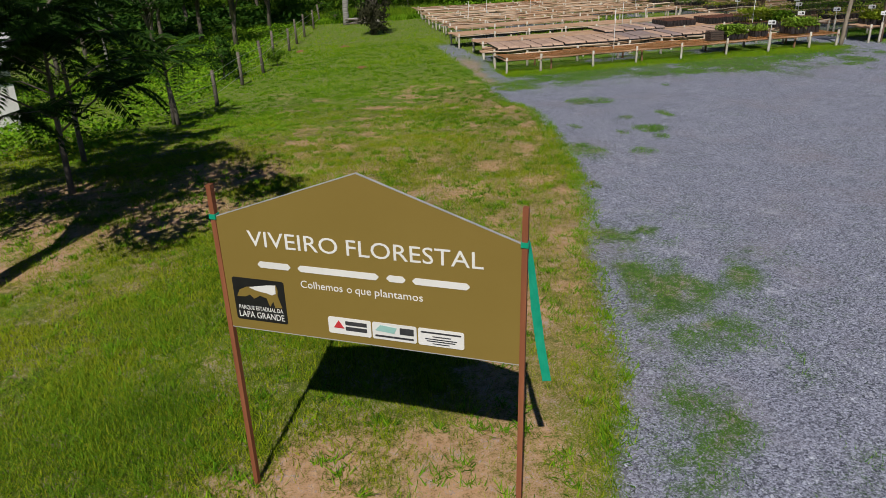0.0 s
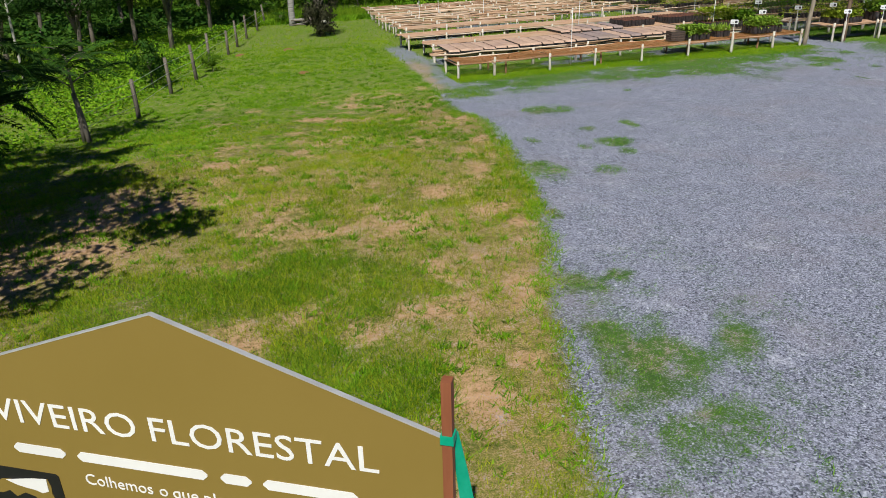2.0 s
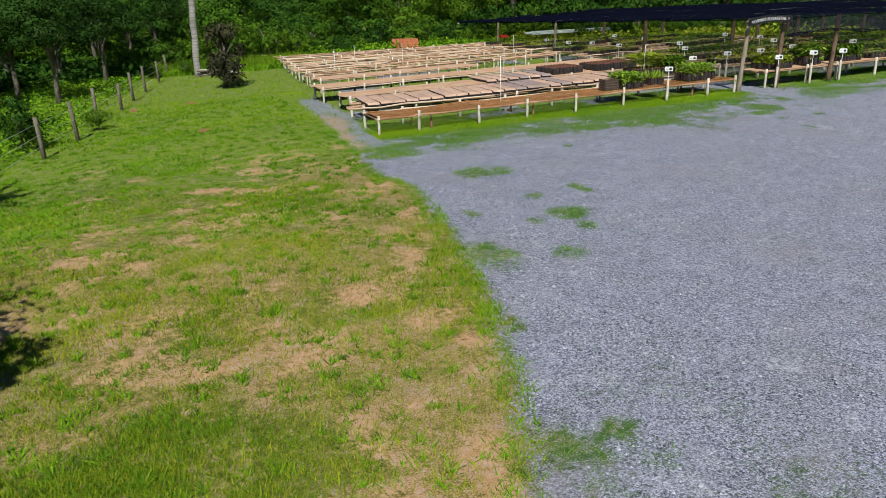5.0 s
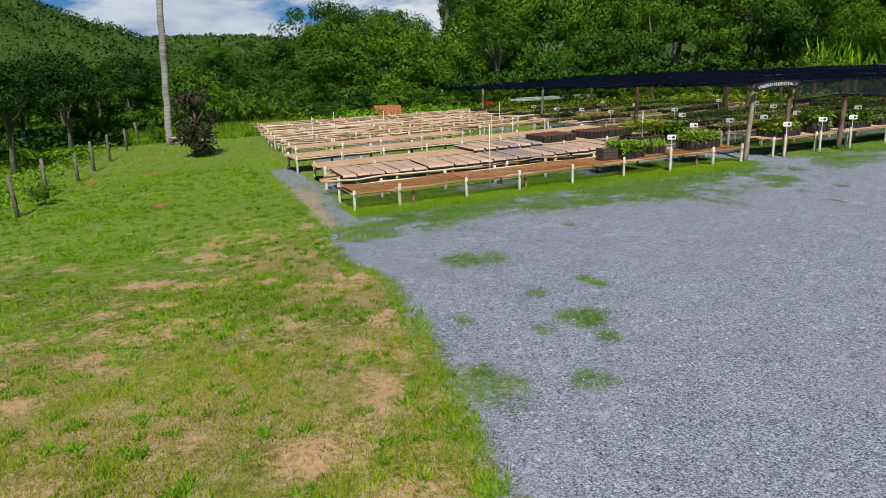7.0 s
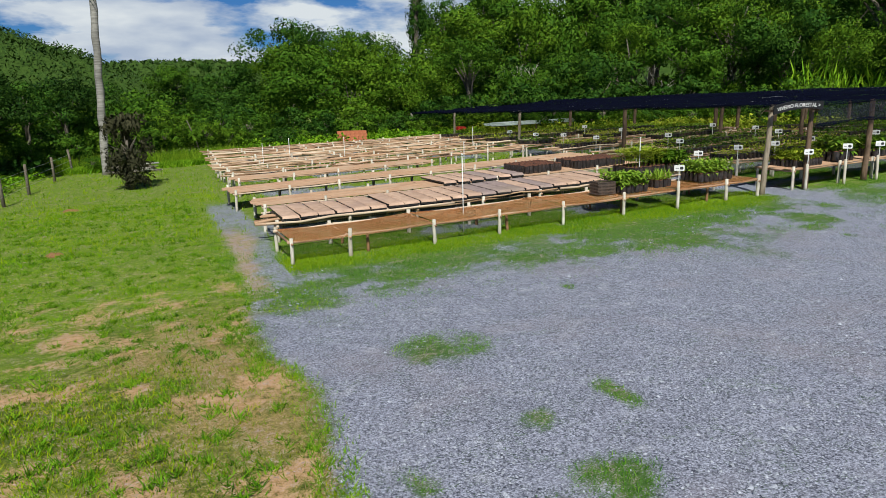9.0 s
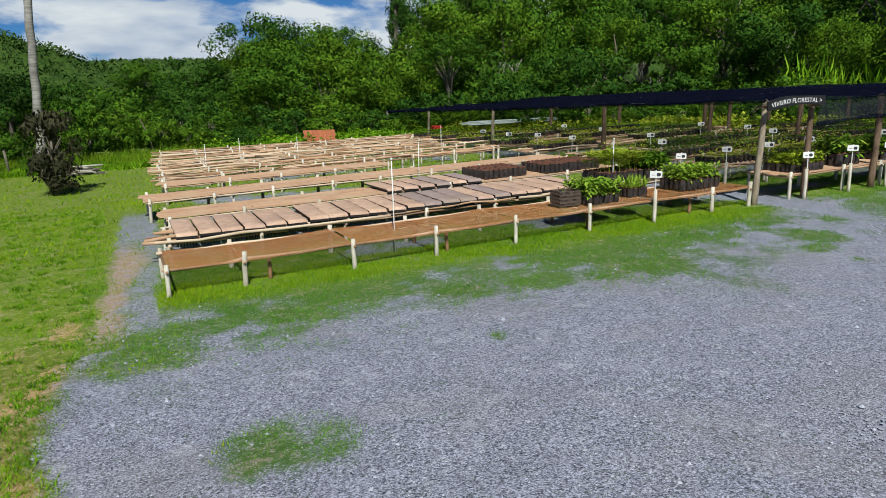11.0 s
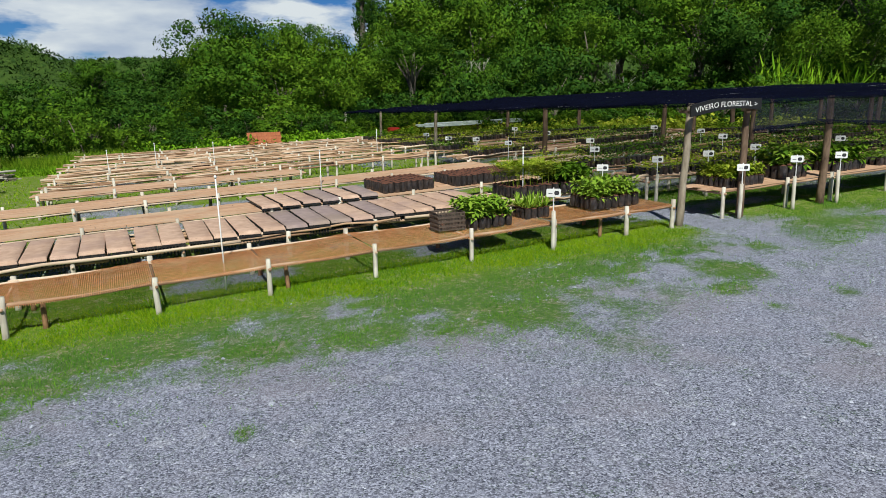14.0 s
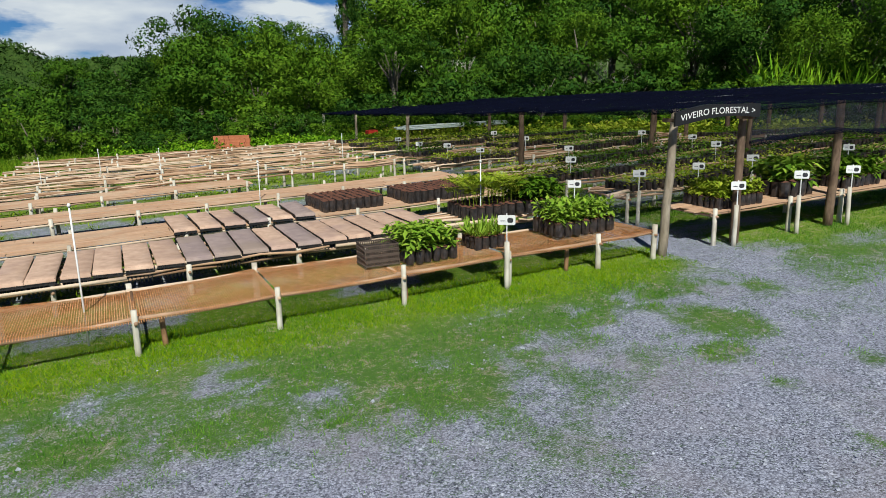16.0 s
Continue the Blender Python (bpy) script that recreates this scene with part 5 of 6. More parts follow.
def foliage_bed(x0, x1, y0, y1, rise, leaf, kind, seed, tall=1.0):
    """A bed of bagged seedlings too many to count: one mesh of bags and one of leaves."""
    r = np.random.RandomState(seed)
    ox, oy = (x0 + x1) / 2, y0
    oz = gz(ox, oy) + rise
    label = {"leaf_lime": "bed of lime-green seedlings in black bags", "leaf_seed": "bed of fresh green seedlings in black bags", "leaf_b": "bed of bright green seedlings in black bags",
             "leaf_c": "bed of dark green seedlings in black bags", "leaf_a": "bed of green seedlings in black bags"}[leaf]
    e = thing("seedling_bed", (ox, oy, oz), label, "seedlings", "seedling beds", "stuff")
    bags, step = Shape(), 0.19
    nx, ny = int((x1 - x0) / step), int((y1 - y0) / step)
    for i in range(nx):
        for j in range(ny):
            if j > 1 and 0 < i < nx - 1:
                continue
            x, y = x0 + step * (i + 0.5) + r.uniform(-0.02, 0.02), y0 + step * (j + 0.5)
            z = gz(x, y) + rise - oz
            bags.tube([(x - ox, y - oy, z), (x - ox, y - oy, z + 0.1), (x - ox, y - oy, z + 0.19)], [0.08, 0.09, 0.085], 6)
    part("bags", bags, MAT["bag"], e, "crowded black bags", kind="stuff")
    s = Shape()
    count = int((x1 - x0) * (y1 - y0) * 260)
    for _ in range(count):
        x, y = r.uniform(x0 - 0.08, x1 + 0.08), r.uniform(y0 - 0.1, y1)
        hump = 0.12 + 0.30 * tall * float(value_noise(np.array([x * 1.0]), np.array([y * 1.0]), 0.6, seed)[0])
        z = gz(x, y) + rise - oz + 0.09 + hump * r.uniform(0.1, 1.15)
        a, el = r.uniform(0, 6.283), r.uniform(-0.2, 1.0)
        d = Vector((math.cos(a) * math.cos(el), math.sin(a) * math.cos(el), math.sin(el)))
        q = Vector((-math.sin(a), math.cos(a), r.uniform(-0.4, 0.4)))
        s.kite((x - ox, y - oy, z), d, q, r.uniform(0.08, 0.145), r.uniform(0.036, 0.062), 0.2)
    part("foliage", s, MAT[leaf], e, kind="stuff")


# the front bench right of the gate, its blocks of seedlings, and the rows behind it
bench(22.7, 34.0, 26.35, 27.7, 0.62, "planks", "low plank bench at the shade house front", [22.75, 24.75, 26.3, 28.4, 30.5, 32.4, 33.95])
seedling_block(22.95, 24.25, 26.45, 27.5, 0.64, "low", "leaf_lime", "lime seedlings at the shade house front")
seedling_block(24.8, 25.75, 26.5, 27.5, 0.64, "broad", "leaf_seed", "tall seedlings at the shade house front", scale=1.5)
seedling_block(26.6, 27.9, 26.5, 27.5, 0.64, "broad", "leaf_b", "green seedlings at the shade house front", scale=1.15)
foliage_bed(28.3, 31.0, 26.5, 27.5, 0.64, "leaf_seed", "bed", 301)
foliage_bed(31.2, 33.8, 26.5, 27.5, 0.64, "leaf_a", "bed", 302)
LEAVES = ["leaf_b", "leaf_lime", "leaf_a", "leaf_lime", "leaf_seed", "leaf_b", "leaf_a"]
row_seed = 400
for n, (ya, yb, xa, xb) in enumerate(((29.1, 30.5, 22.9, 40), (31.9, 33.2, 23.2, 42), (35.0, 36.3, 23.0, 44), (38.6, 40.0, 22.6, 44), (42.4, 43.9, 22.9, 37), (46.6, 48.2, 23.2, 35), (51.0, 52.6, 23.6, 33), (55.6, 56.8, 24.2, 31))):
    shade_bench(xa, xb, ya, yb, 0.6)
    x = xa + 0.3
    while x < xb - 1.5:
        w = rng.uniform(1.6, 3.6)
        e = min(x + w, xb - 0.1)
        row_seed += 1
        if rng.random() < 0.8:
            foliage_bed(x, e, ya + 0.08, yb - 0.08, 0.65, LEAVES[(row_seed * 5 + n) % 7], "bed", row_seed, rng.uniform(0.35, 1.1))
        x = e + rng.uniform(0.1, 0.5)
foliage_bed(21.8, 23.6, 32.0, 33.3, 0.65, "leaf_lime", "bed", 501, 1.4)

# ---- markers and small fittings ----


def marker(x, y, h, turn, stub):
    """A white label plate on a thin rod, on a stake where the rod starts above the bench."""
    z = gz(x, y)
    m = thing("plant_marker", (x, y, z), "white plant label plate on a thin rod", "marker", "plant markers", turn=turn)
    if stub:
        part("stake", stake(Shape(), 0, 0, -0.1, 0.78, 0.045), MAT["pale_wood"], m, "pale wooden stake", soft=True)
    part("rod", Shape().tube([(0, 0, 0.5), (0.004, 0, h * 0.7), (0, 0, h + 0.1)], 0.011, 5), MAT["white"], m)
    p = part("plate", plate(-0.138, h - 0.078, 0.138, h + 0.078, -0.024, -0.012, 0.015), MAT["white"], m, "white plate with dark print")
    part("print_block", plate(0.012, h - 0.042, 0.104, h + 0.036, -0.0275, -0.0245, 0.02), MAT["ink"], p)
    part("print_bar", plate(-0.10, h - 0.018, -0.02, h - 0.008, -0.0275, -0.0245, 0.003), MAT["ink"], p)


MARKERS = [(18.05, 26.08), (21.2, 28.7), (23.5, 32.1), (25.4, 34.9), (23.9, 37.9), (28.9, 45.9), (24.0, 40.7), (23.9, 43.1), (24.5, 46.9), (27.1, 40.2), (22.9, 28.7), (30.8, 37.9), (30.6, 35.1), (28.5, 32.0),
           (24.7, 28.8), (23.02, 26.1), (26.4, 28.8), (24.7, 26.1), (26.2, 26.1), (29.8, 28.8)]
for k, (x, y) in enumerate(MARKERS):
    marker(x, y, 1.15 + rng.uniform(-0.04, 0.04), -30 + rng.uniform(-8, 8), y < 30)
for x, y, b, h in ((11.96, 27.0, 0.0, 1.95), (15.96, 35.25, 0.0, 1.6), (14.25, 45.2, 0.0, 1.6), (21.4, 45.4, 0, 1.6), (19.25, 29.2, 0, 1.7), (10.28, 45.2, 0, 1.6), (12.2, 48.2, 0, 1.6)):
    w = thing("sprinkler_pipe", (x, y, gz(x, y)), "thin white upright sprinkler pipe", "pipe", "sprinkler pipes")
    lean = rng.uniform(-0.04, 0.02)
    part("riser", Shape().tube([(0, 0, -0.1), (lean * 0.5, 0, h / 2), (lean, 0.01, h)], 0.013, 7), MAT["white"], w, soft=True)
    part("nozzle", Shape().tube([(lean, 0.01, h), (lean, 0.01, h + 0.03), (lean, 0.01, h + 0.05)], [0.024, 0.026, 0.012], 7), MAT["white"], w, soft=True)

# stacked bricks behind the benches
stack = thing("brick_stack", (19.4, 60.5, gz(19.4, 60.5)), "stack of red hollow bricks behind the benches", "bricks", turn=-12)
BRICK = Shape().box(-0.14, -0.09, 0, 0.14, 0.09, 0.185).mesh("brick", MAT["brick"])
for layer in range(7):
    for i in range(7):
        for j in range(3):
            part("brick", BRICK, None, stack, at=pose(-1.0 + 0.295 * i + (0.05 if layer % 2 else 0), -0.3 + 0.2 * j + rng.uniform(-0.01, 0.01), 0.19 * layer, 0, 0, rng.uniform(-2, 2)))

# pipes lying on a rack, and a red box
rack = thing("pipe_rack", (33.8, 60.0, gz(33.8, 60.0)), "stack of pale green plastic pipes on a rack", "pipes", turn=14)
for x in (-3.2, 0, 3.2):
    part("trestle", Shape().box(x - 0.05, -0.6, -0.1, x + 0.05, -0.5, 0.95).box(x - 0.05, 0.5, -0.1, x + 0.05, 0.6, 0.95).box(x - 0.05, -0.7, 0.95, x + 0.05, 0.7, 1.03), MAT["net_post_dark"], rack)
for k in range(33):
    layer, row = k // 13, k % 13
    y, z = -0.62 + 0.1 * row + 0.05 * layer + rng.uniform(-0.02, 0.02), 1.08 + 0.085 * layer
    part("pipe", Shape().tube([(-4.2 + rng.uniform(-0.5, 0.5), y, z), (0, y, z), (4.2 + rng.uniform(-0.5, 0.5), y, z)], 0.045, 7), MAT["pipe"], rack, soft=True)
box = thing("red_box", (28.6, 62.0, gz(28.6, 62.0)), "red plastic box on a trestle under the net", "box")
part("trestle", Shape().box(-0.7, -0.3, 0.6, 0.7, 0.3, 0.66).box(-0.65, -0.25, -0.1, -0.58, 0.25, 0.6).box(0.58, -0.25, -0.1, 0.65, 0.25, 0.6), MAT["net_post"], box)
part("tub", plate(-0.35, 0.66, 0.35, 1.1, -0.25, 0.25, 0.05), MAT["crate_red"], box)

# ---- fence ----
fence = thing("wire_fence", (-2.0, 32.2, gz(-2.0, 32.2)), "old wire fence with crooked grey posts", "fence")
FX, FY, FZ = fence.matrix_basis.translation
FENCE = [(-3.75, 21.8), (-3.0, 25.2), (-2.45, 29.5), (-1.75, 32.4), (-1.4, 36.4), (-0.7, 40.5), (-0.3, 44.0), (0.2, 48.0), (0.9, 53.0), (1.5, 58.0)]
for k, (x, y) in enumerate(FENCE):
    z = gz(x, y)
    dx = rng.uniform(-0.16, 0.05)
    part("post", Shape().tube([(x - FX, y - FY, z - FZ - 0.2), (x - FX + dx * 0.5, y - FY, z - FZ + 0.7), (x - FX + dx, y - FY, z - FZ + rng.uniform(1.15, 1.5))], [0.075, 0.066, 0.06], 7), MAT["trunk"], fence, "crooked grey timber post", soft=True)
for h in (0.4, 0.75, 1.1):
    part("wire", Shape().tube([(x - FX, y - FY, gz(x, y) - FZ + h) for x, y in FENCE], 0.006, 4), MAT["tin"], fence)

# ---- trees ----


def crown_mesh(seed, lobes, leaves, size, material, spread=(1.0, 1.0, 0.8), low=0.25):
    """A crown of unit radius about z 0: pointed leaves on many uneven clumps."""
    r = np.random.RandomState(seed)
    leaves, lobes = int(leaves * 1.75), int(lobes * 1.1)
    c = r.normal(0, 1, (lobes, 3))
    c /= np.linalg.norm(c, axis=1)[:, None]
    c *= (0.36 + 0.52 * r.rand(lobes, 1)) * np.array(spread)
    c[:, 2] = np.clip(c[:, 2], -0.55 + low, 0.5)
    rad = r.uniform(0.16, 0.34, lobes)
    k = r.randint(0, lobes, leaves)
    d = r.normal(0, 1, (leaves, 3))
    d[:, 2] = d[:, 2] * 0.85 + 0.22
    d /= np.linalg.norm(d, axis=1)[:, None]
    p = c[k] + d * (rad[k] * r.uniform(0.5, 1.12, leaves))[:, None] * np.array([1.05, 1.05, 0.92])
    out = d + r.normal(0, 0.38, (leaves, 3))
    out /= np.linalg.norm(out, axis=1)[:, None]
    way = np.cross(out, r.normal(0, 1, (leaves, 3)))
    way /= np.linalg.norm(way, axis=1)[:, None]
    way[:, 2] -= 0.25
    side = np.cross(out, way)
    s = (size * 0.82 * r.uniform(0.6, 1.5, leaves))[:, None]
    v = np.stack([p - way * s * 0.5 - side * s * 0.3, p - way * s * 0.4 + side * s * 0.34, p + way * s * 0.6], 1).reshape(-1, 3)
    f = np.arange(leaves)[:, None] * 3 + np.array([0, 1, 2])
    facing = d * 1.0 + 0.25 * p + r.normal(0, 0.24, (leaves, 3))
    return facing_mesh("crown", v, f, material, facing), c


def trunk_shape(seed, lobes, spread):
    """A tapered trunk from z 0 to 1 whose limbs reach towards the clumps of a crown at height 1."""
    r = random.Random(seed)
    s = Shape()
    s.tube([(0, 0, -0.05), (0.01, 0, 0.25), (r.uniform(-0.04, 0.04), r.uniform(-0.04, 0.04), 0.55), (r.uniform(-0.05, 0.05), 0, 1.0)], [0.045, 0.034, 0.028, 0.015], 7)
    for c in lobes[:9]:
        z = r.uniform(0.4, 0.75)
        e = (c[0] * spread, c[1] * spread, 1.0 + c[2] * spread * 0.8)
        s.tube([(0, 0, z), (e[0] * 0.4, e[1] * 0.4, z + (e[2] - z) * 0.55), e], [0.02, 0.013, 0.005], 5)
    return s


CROWNS = []
for k, (lobes, leaves, size, leaf) in enumerate(((26, 4700, 0.058, "leaf_a"), (32, 4900, 0.054, "leaf_b"), (22, 4500, 0.059, "leaf_c"), (30, 4700, 0.057, "leaf_a"), (36, 4900, 0.052, "leaf_b"), (28, 4600, 0.058, "leaf_c"), (26, 4400, 0.058, "leaf_shade"))):
    me, lob = crown_mesh(60 + k, lobes, leaves, size, MAT[leaf])
    CROWNS.append((me, trunk_shape(80 + k, lob, 0.42).mesh("trunk", MAT["trunk"], True), leaf))
TREE_WORDS = {"leaf_a": "broad green woodland tree at the clearing's edge", "leaf_b": "bright green woodland tree at the clearing's edge", "leaf_c": "dark green woodland tree at the clearing's edge", "leaf_shade": "woodland tree at the clearing's edge, leaves coloured dark as in shade"}


def tree(x, y, height, radius, kind, label="", group="woodland trees", squash=0.85, turn=None, base=None):
    """A tree: its trunk's crown centre stands at 0.6 of its height."""
    crown, trunk, leaf = CROWNS[kind]
    z = gz(x, y) if base is None else base
    t = thing("tree", (x, y, z), label or TREE_WORDS[leaf], "tree", group, turn=rng.uniform(0, 360) if turn is None else turn)
    mid = height - radius * squash * 1.0
    part("trunk", trunk, None, t, at=Matrix.Diagonal((mid, mid, mid, 1)))
    part("crown", crown, None, t, at=pose(0, 0, mid) @ Matrix.Diagonal((radius, radius, radius * squash, 1)))
    return t


# the wood round the back of the clearing, in bearings from the yard
forest = random.Random(9)


def ring(cx, cy, b0, b1, dist, step, height, radius, jitter):
    b = b0
    while b < b1:
        d = dist + forest.uniform(-jitter, jitter)
        x, y = cx + d * math.sin(radians(b)), cy + d * math.cos(radians(b))
        h = height(b) * forest.uniform(0.85, 1.12)
        tree(x, y, h, radius * forest.uniform(0.8, 1.25), forest.randrange(6), squash=forest.uniform(0.75, 1.1))
        b += step * forest.uniform(0.75, 1.25)


SMALL_CROWNS = [crown_mesh(120 + k, 24, 1300, 0.10, MAT[leaf], low=-0.3)[0] for k, leaf in enumerate(("leaf_a", "leaf_b", "leaf_c", "leaf_a", "leaf_b", "leaf_c"))]
ring(10, 15, 3, 68, 64, 3.3, lambda b: 6.2 if b < 9 else 8.0 + 0.05 * b, 4.4, 3)
ring(10, 15, 3, 68, 74, 2.8, lambda b: 7.2 if b < 8 else (11.6 if b < 20 else 13.0 + 0.1 * (b - 20)), 5.0, 4)
ring(10, 15, 22, 69, 86, 3.0, lambda b: 16.0 + 0.12 * (b - 16), 6.2, 4)
ring(10, 15, -25, 10, 84, 3.2, lambda b: 7.0, 4.8, 7)
# the tall round crowns that stand over the rest
for x, y, h, r, k in ((21.5, 87, 13.0, 5.4, 5), (26.5, 91, 12.7, 5.6, 0), (31.0, 92, 12.0, 5.0, 2), (39.5, 90, 15.5, 5.0, 2), (38.5, 80, 10.5, 4.2, 5), (33.5, 79, 7.5, 3.6, 0), (15.0, 92, 8.8, 4.0, 2), (9.8, 94, 8.6, 3.2, 0), (41.0, 88, 14.5, 5.0, 3)):
    tree(x, y, h, r, k)
ivy = thing("ivy_tree", (35.0, 86.0, gz(35, 86)), "tall trunk wrapped in dark ivy", "tree")
part("trunk", CROWNS[2][1], None, ivy, at=Matrix.Diagonal((9, 9, 19, 1)))
for z, r in ((2.5, 1.9), (5.0, 1.8), (7.5, 1.7), (10.0, 1.5), (12.5, 1.5), (15.0, 1.4), (17.5, 1.7)):
    part("ivy", SMALL_CROWNS[2], None, ivy, at=pose(0, 0, z, 0, 0, 40 * z) @ Matrix.Diagonal((r, r, 2.6, 1)))


def shrub(x, y, r, h, kind, label, group="", material=None):
    """A shrub that is leafy to the ground, on a few stems."""
    crown, trunk, _ = CROWNS[kind]
    t = thing("shrub", (x, y, gz(x, y)), label, "shrub", group, turn=rng.uniform(0, 360))
    part("stem", trunk, None, t, at=Matrix.Diagonal((h * 0.6, h * 0.6, h * 0.6, 1)))
    part("leaves", material or SMALL_CROWNS[kind], None, t, at=pose(0, 0, h * 0.52) @ Matrix.Diagonal((r, r, h * 0.52, 1)))
    return t


def shrub_ring(b0, b1, dist, step, rmin, rmax):
    b = b0
    while b < b1:
        d = dist + forest.uniform(-3, 3)
        x, y = 10 + d * math.sin(radians(b)), 15 + d * math.cos(radians(b))
        r = forest.uniform(rmin, rmax)
        shrub(x, y, r, r * forest.uniform(1.1, 1.7), forest.choice((0, 1, 2, 3, 4, 5)), "leafy green shrub at the wood's edge", "woodland shrubs")
        b += step * forest.uniform(0.7, 1.3)


shrub_ring(-1, 66, 53, 2.2, 1.6, 2.6)
shrub_ring(0, 68, 58, 3.0, 2.4, 3.4)
shrub_ring(18, 68, 64, 2.8, 2.8, 3.8)
shrub_ring(20, 68, 71, 2.6, 3.8, 4.8)
shrub_ring(-16, 8, 50, 2.6, 1.5, 2.3)
shrub_ring(-24, 8, 66, 2.2, 1.8, 3.0)
shrub_ring(-26, 8, 76, 2.2, 2.4, 3.6)
shrub_ring(-24, 10, 92, 2.4, 2.6, 4.0)

# ---- trees and shrubs by the fence ----
DARK_CROWN, _ = crown_mesh(91, 30, 1500, 0.13, MAT["leaf_dark"], (0.95, 0.95, 1.1), -0.4)
purple = thing("shrub", (4.5, 46.2, gz(4.5, 46.2)), "purple-brown leaved shrub beside the palm", "shrub")
part("stem", CROWNS[2][1], None, purple, at=Matrix.Diagonal((2.4, 2.4, 2.2, 1)))
part("leaves", DARK_CROWN, None, purple, at=pose(0, 0, 2.1) @ Matrix.Diagonal((1.15, 1.15, 1.75, 1)))
part("leaves", DARK_CROWN, None, purple, at=pose(0.1, 0, 0.85, 0, 0, 130) @ Matrix.Diagonal((1.0, 1.0, 0.85, 1)))
shrub(-1.2, 34.3, 0.6, 0.95, 4, "small bright green bush by the fence")
shrub(-3.3, 31.4, 1.05, 2.1, 2, "dense dark green bush by the fence")
for x, y, r, h in ((0.5, 68.0, 2.6, 4.4), (4.0, 69.0, 2.8, 4.6), (7.5, 68.5, 2.6, 4.2), (10.5, 67.5, 2.4, 3.8), (13.0, 66.5, 2.2, 3.4), (-3.0, 70.0, 2.8, 4.6), (-6.5, 69.0, 2.8, 4.6), (1.8, 60.5, 1.5, 2.6), (5.5, 61.5, 1.6, 2.8), (8.0, 64.0, 2.0, 3.2), (2.6, 56.9, 0.7, 1.1), (-0.6, 58.5, 1.4, 2.4), (3.8, 61.8, 1.8, 3.0), (7.0, 62.6, 1.8, 3.2), (9.6, 62.2, 1.5, 3.0), (11.2, 63.4, 1.5, 2.2), (13.6, 63.8, 1.4, 2.0), (16.0, 64.6, 1.4, 2.0)):
    shrub(x, y, r, h, rng.choice((0, 1, 3, 4)), "leafy green bush at the clearing's edge", "bushes at the clearing")
ORCHARD = [(-4.0, 47.0, 6.0, 3.0), (-2.2, 55.0, 6.2, 3.2), (-6.5, 51.0, 6.2, 3.2), (-8.8, 46.5, 6.0, 3.2), (-12.5, 40.5, 5.6, 3.0), (-9.5, 54.0, 6.4, 3.4), (-0.8, 60.0, 6.0, 3.0),
           (-5.0, 58.0, 6.4, 3.3), (-13.0, 48.0, 6.2, 3.4), (-14.0, 33.0, 5.6, 3.2), (-9.0, 63.0, 7.0, 3.6), (-3.5, 66.0, 7.0, 3.5), (1.0, 66.5, 6.4, 3.0), (-14.0, 60.0, 7.0, 3.8), (-17.5, 25.0, 5.0, 2.8)]
# kind 6 crowns carry shade in their leaf colour
for k, (x, y, h, r) in enumerate(ORCHARD):
    tree(x, y, h, r, (6, 6, 2, 6)[k % 4], "round-crowned tree beyond the fence, leaves coloured dark as in shade", "trees beyond the fence", 0.72)

palm = thing("palm_tree", (3.3, 55.3, gz(3.3, 55.3)), "tall palm with a grey ringed trunk", "palm")
path = [(0.03 * math.sin(k * 2.1) + 0.055 * (k / 2), 0, -0.3 + 0.7 * k) for k in range(21)]
part("trunk", Shape().tube(path, [(0.225 - 0.003 * k) * (1.05 if k % 2 else 0.97) for k in range(21)], 11), MAT["palm_trunk"], palm, "grey ringed trunk", soft=True)
for k in range(13):
    a, s = k * 2.4, Shape()
    L = 3.4
    pts = [Vector((0.6 + math.cos(a) * L * u * (1 - 0.15 * u), math.sin(a) * L * u * (1 - 0.15 * u), 13.6 + 1.5 * u - 3.2 * u * u)) for u in np.linspace(0, 1, 12)]
    s.tube(pts, [0.035 - 0.0025 * j for j in range(12)], 5)
    side = Vector((-math.sin(a), math.cos(a), -0.25))
    for p, q in zip(pts[1:-1], pts[2:]):
        for sg in (-1, 1):
            for f in (0.0, 0.5):
                s.kite(p.lerp(q, f), (side * sg + Vector((0, 0, -0.4)) * (sg > 0) + (q - p).normalized() * 0.4).normalized(), (q - p).normalized(), 0.7, 0.07, 0.25)
    part("frond", s, MAT["leaf_a"], palm)


def frond_mesh(seed, leaf):
    """One long feathery leaf, pointing along x and drooping."""
    r = random.Random(seed)
    s = Shape()
    pts = [Vector((0.8 * u, 0, 0.12 * u - 0.42 * u * u)) for u in np.linspace(0, 1, 12)]
    s.tube(pts, 0.006, 4)
    for j in range(1, 11):
        w = 0.16 * math.sin(math.pi * (0.18 + 0.75 * j / 11))
        for sg in (-1, 1):
            for f in (0.0, 0.024, 0.048):
                d = Vector((0.35, sg, -0.15 + r.uniform(-0.14, 0.14))).normalized()
                s.kite(pts[j] + Vector((f, 0, 0)), d, Vector((1, 0, 0)), w * r.uniform(1.0, 1.3), 0.034, 0.2)
    return s.mesh("frond", MAT[leaf])


# two of three fronds take the leaf colour darkened to stand for shade
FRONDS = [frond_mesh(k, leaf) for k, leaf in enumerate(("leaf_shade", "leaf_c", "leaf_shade"))]


